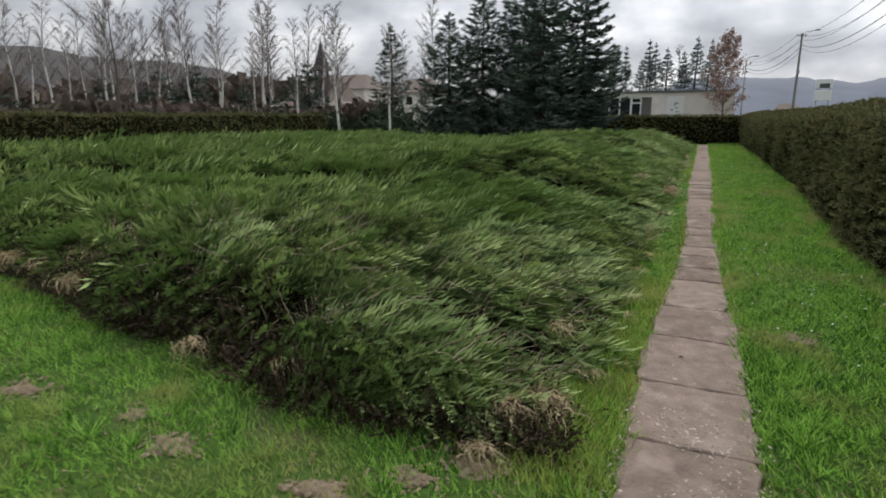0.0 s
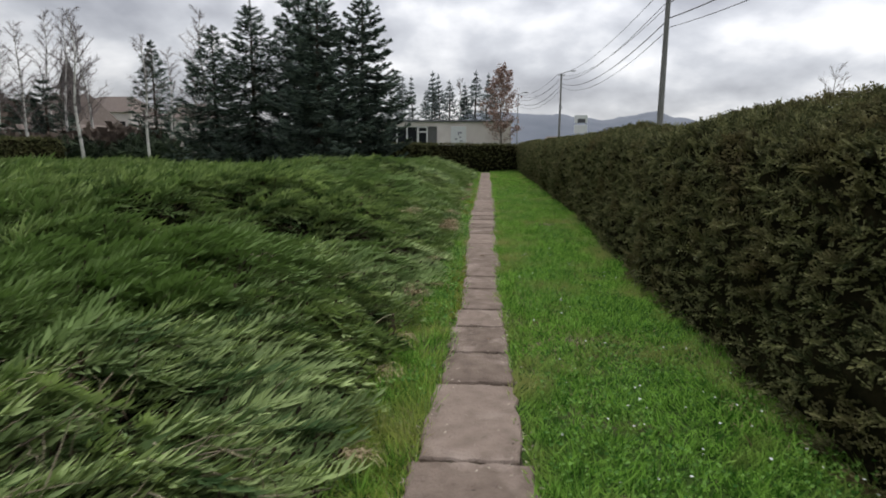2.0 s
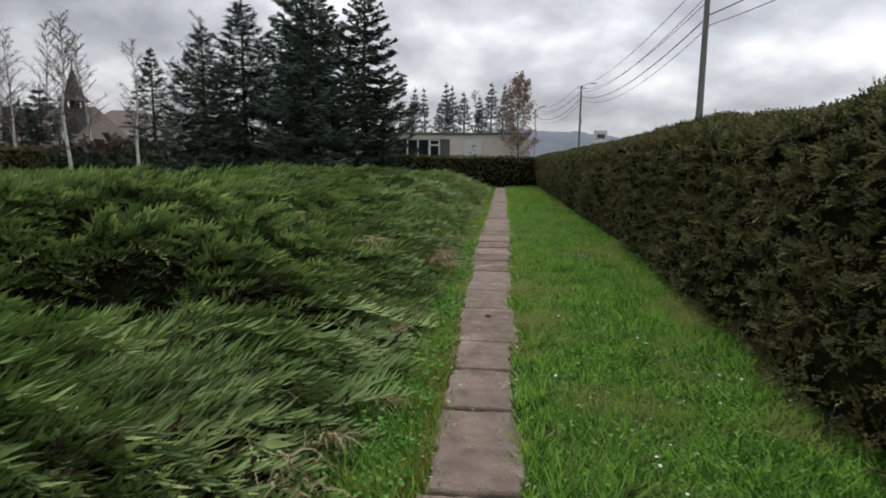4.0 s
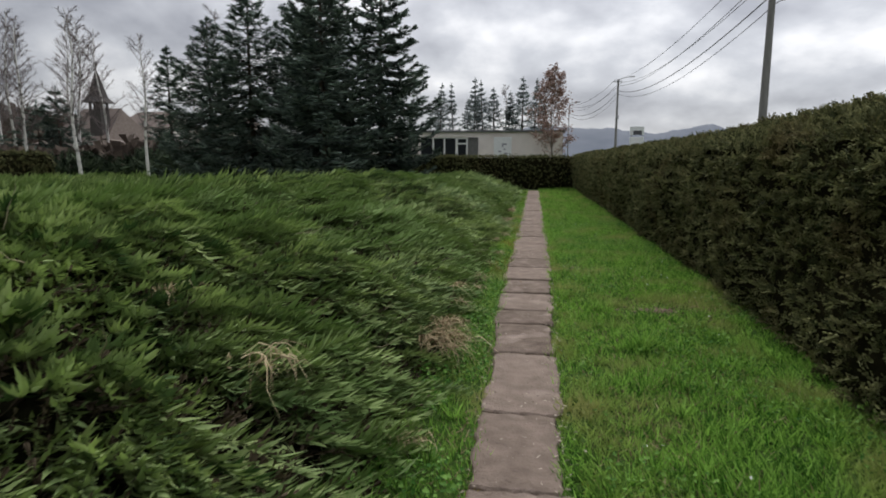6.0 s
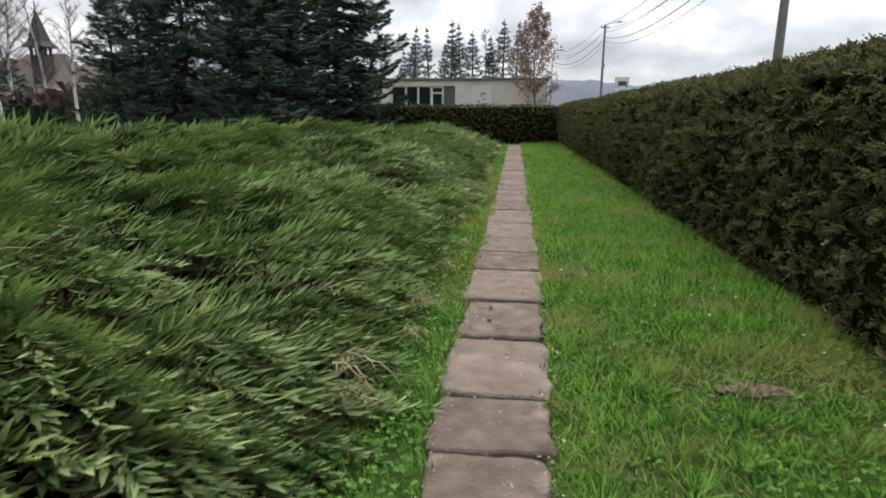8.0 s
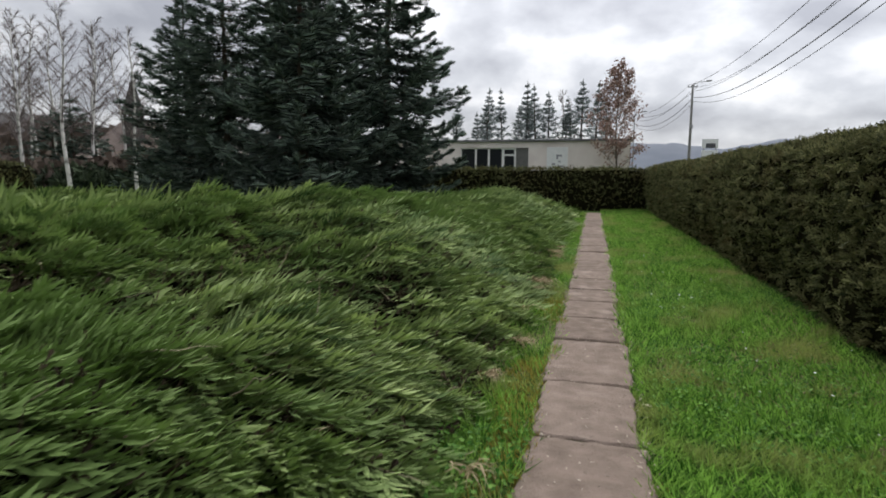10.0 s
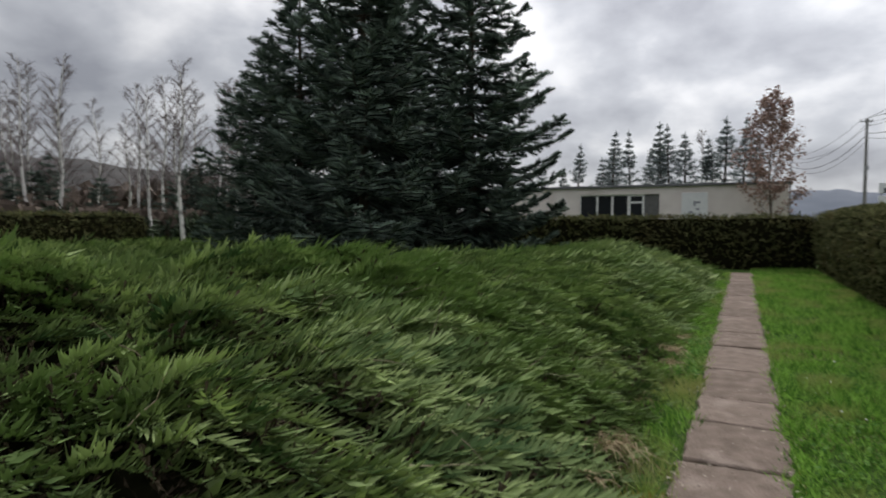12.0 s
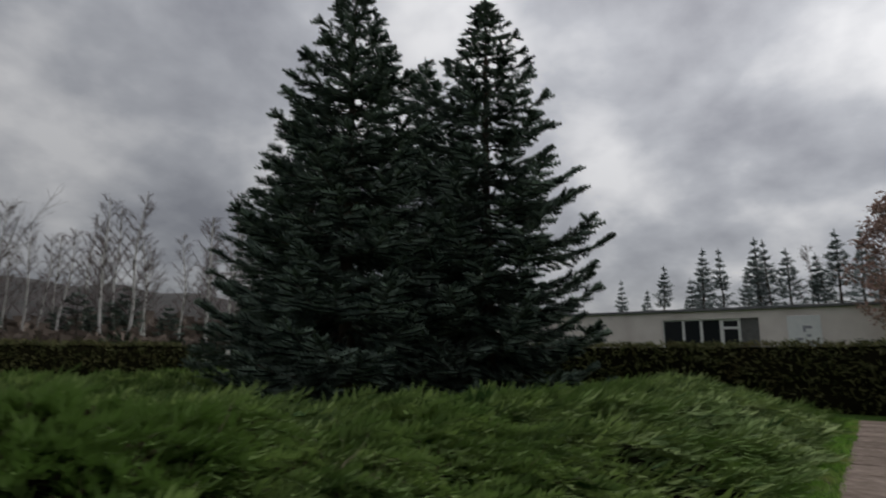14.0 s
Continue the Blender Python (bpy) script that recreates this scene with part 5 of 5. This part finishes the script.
v, f = scatter(gv, gf, np.stack([gx, gy, np.full(ng, 0.0235)], 1), gd, np.tile([0, 0, 1.0], (ng, 1)), rng_g.gamma(2.0, 0.006, ng) + 0.005, rng_g.gamma(2.0, 0.0022, ng) + 0.003)
tagged(part_np("path_grit", v, f, M_GRIT), "grit, straw and stone chips lying on the slabs", "debris", kind="stuff")

# bare earth
def earth_patch(x, y, r, seed):
    rnd = random.Random(seed)
    bm = bmesh.new()
    wave = [1 + 0.22 * math.sin(3 * k * 0.3927 + seed) + 0.12 * math.sin(5 * k * 0.3927 + 2 * seed) + rnd.uniform(-0.12, 0.12) for k in range(16)]
    rings = [[bm.verts.new((1.5 * r * q * math.cos(k * 0.3927) * wave[k], r * q * math.sin(k * 0.3927) * wave[k], 0.016 * (1 - q) - 0.006 + rnd.uniform(-0.003, 0.004)))
              for k in range(16)] for q in (1.0, 0.7, 0.35)]
    for p, q in zip(rings, rings[1:]):
        for k in range(16):
            bm.faces.new((p[k], p[(k + 1) % 16], q[(k + 1) % 16], q[k]))
    bm.faces.new(rings[-1])
    ob = part("earth_patch", bm, M_EARTH, smooth=True)
    ob.location = (x, y, 0.0)
    return tagged(ob, "bare brown earth showing through the grass", "soil", "bare earth patches", "structure")


M_EARTH = material("bare_earth", (0.12, 0.092, 0.062), (0.30, 0.24, 0.165), 22, 0.95, 0.7, spec=0.05)
for k, (ex, ey, er) in enumerate(DIRT):
    earth_patch(ex, ey, er * (0.45 if ey < 2.0 else 0.6), k)

rng_c = np.random.default_rng(133)
heap = Heap()
for ex, ey, er in DIRT:
    nc = 90
    ang, rad = rng_c.uniform(0, 6.283, nc), er * np.abs(rng_c.normal(0, 0.6, nc))
    cd = rng_c.normal(0, 1, (nc, 3))
    cd[:, 2] = 0
    heap.add(*scatter(gv, gf, np.stack([ex + 1.4 * rad * np.cos(ang), ey + rad * np.sin(ang), np.full(nc, 0.004)], 1), cd, np.tile([0, 0, 1.0], (nc, 1)), rng_c.gamma(2.0, 0.012, nc) + 0.008, rng_c.gamma(2.0, 0.008, nc) + 0.008))
v, f = heap.arrays()
tagged(part_np("earth_crumbs", v, f, M_EARTH), "loose brown crumbs of earth on the bare patches", "soil", kind="stuff")

# dry grass tufts hanging out of the bed's edge
def straw_tuft(x, y, z, h, n, seed, out=(0.6, -0.5)):
    rng = np.random.default_rng(seed)
    heap = Heap()
    for k in range(n):
        a = rng.uniform(0, 6.283)
        d = np.array([math.cos(a) * 0.4 + out[0] * 0.75, math.sin(a) * 0.5 + out[1] * 0.6])
        L = h * rng.uniform(0.6, 1.75)
        s = np.linspace(0, 1, 5)
        bow = rng.uniform(0.25, 0.95)
        P = np.stack([d[0] * L * s * 0.8, d[1] * L * s * 0.8, L * (bow * s - (bow + rng.uniform(-0.1, 0.35)) * s ** 2)], 1)
        P[:, :2] += rng.normal(0, 0.26 * h, 2)
        P += rng.normal(0, 0.015, P.shape) * s[:, None]
        P[:, 2] = np.maximum(P[:, 2], -z * 0.8 - 0.0)
        side = np.array([-d[1], d[0], rng.normal(0, 0.5)])
        side /= np.linalg.norm(side)
        w = 0.0042 * (1.1 - s)
        V = np.concatenate([P - side * w[:, None], P + side * w[:, None]])
        heap.add(V, np.array([(i, i + 1, i + 6, i + 5) for i in range(4)]))
    v, f = heap.arrays()
    ob = part_np("dry_grass_tuft", v, f, M_STRAW)
    ob.location = (x, y, z)
    return tagged(ob, "tuft of bleached dry grass hanging from the juniper edge", "grass", "dry grass tufts")


TUFTS = [(-0.68, 11.85, 0.16, 0.30, 190), (-0.62, 12.05, 0.22, 0.22, 90), (-1.0, 2.26, 0.05, 0.22, 80), (-0.80, 2.45, 0.05, 0.25, 110), (-0.9, 3.36, 0.16, 0.20, 50), (-2.4, 2.2, 0.12, 0.2, 60),
         (-3.25, 2.2, 0.08, 0.2, 60), (-5.3, 2.8, 0.15, 0.25, 110), (-7.0, 3.2, 0.1, 0.3, 140), (-5.5, 3.2, 0.3, 0.25, 90), (-1.03, 1.9, 0.0, 0.16, 70), (-1.05, 10.0, 0.62, 0.28, 70), (-1.85, 10.6, 0.75, 0.16, 40),
         (-0.62, 6.9, 0.3, 0.18, 40), (-0.62, 14.5, 0.08, 0.16, 60), (-0.6, 20.6, 0.15, 0.22, 90), (-0.68, 13.0, 0.3, 0.2, 60), (-6.3, 3.2, 0.12, 0.28, 120), (-0.66, 7.5, 0.1, 0.16, 50), (-0.64, 23.5, 0.12, 0.2, 60)]
for k, (tx, ty, tz, th, tn) in enumerate(TUFTS):
    straw_tuft(tx, ty - (0.16 if ty < 3.5 else 0.0), tz + (0.05 if ty < 3.5 else 0.0), th, int(tn * (2.0 if tx < -4.0 else 1.0 if ty < 3.5 or tz < 0.3 else 0.4)), 200 + k)
rt = random.Random(31)
for k in range(26):
    straw_tuft(rt.uniform(-0.66, -0.52), 3.0 + 0.85 * k + rt.uniform(-0.3, 0.3), rt.uniform(0.04, 0.16), rt.uniform(0.10, 0.18), rt.randrange(18, 50), 240 + k)

# pale dead twigs poking from the bed
rng_t = np.random.default_rng(140)
heap = Heap()
for k in range(1250):
    tx, ty = (rng_t.uniform(-3.2, -0.7), rng_t.uniform(2.2, 25)) if k < 260 else (rng_t.uniform(-6.5, -0.75), rng_t.uniform(2.1, 4.2))
    tz = float(bed_height(np.array([tx]), np.array([ty]))[0])
    if tz < 0.03:
        continue
    s = np.linspace(0, 1, 5)
    d = np.array([0.7, -0.15, 0.35]) + rng_t.normal(0, 0.5, 3)
    d /= np.linalg.norm(d)
    L = rng_t.uniform(0.12, 0.38)
    P = np.array([tx, ty, tz - 0.03 + 0.05 * (k > 700)]) + d[None] * (L * s)[:, None] + rng_t.normal(0, 0.02, (5, 3)) * s[:, None]
    heap.add(*tube_arrays(P, 0.0042 * (1.15 - s), 3))
v, f = heap.arrays()
tagged(part_np("dead_twigs", v, f, M_DEADTWIG), "pale dead twigs poking out of the juniper", "twigs", kind="stuff")

# leaves lying on the path
for k, (lx, ly, rz, sc) in enumerate(((-0.01, 9.93, 30, 0.075), (-0.12, 14.55, 120, 0.06), (0.10, 14.9, 60, 0.035), (-0.1, 3.4, 200, 0.04), (0.06, 6.4, 10, 0.03), (0.12, 13.3, 80, 0.03), (-0.12, 14.3, 300, 0.05))):
    bm = bmesh.new()
    pts = [(-0.5, 0, 0), (-0.2, 0.28, 0.12), (0.2, 0.25, 0.1), (0.5, 0, 0.05), (0.2, -0.25, 0.14), (-0.2, -0.28, 0.1)]
    vs = [bm.verts.new(p) for p in pts]
    mid1, mid2 = bm.verts.new((-0.2, 0, 0)), bm.verts.new((0.2, 0, 0.02))
    for q in ((0, 1, 6), (1, 2, 7, 6), (2, 3, 7), (3, 4, 7), (4, 5, 6, 7), (5, 0, 6)):
        allv = vs + [mid1, mid2]
        bm.faces.new([allv[i] for i in q])
    bmesh.ops.solidify(bm, geom=bm.faces[:], thickness=0.03)
    ob = part("fallen_leaf", bm, M_LEAFBROWN)
    ob.matrix_basis = pose(lx, ly, 0.030, 0, 0, rz) @ Matrix.Diagonal((sc, sc, sc, 1))
    tagged(ob, "curled dry brown leaf lying on the slabs", "leaf", "fallen leaves")
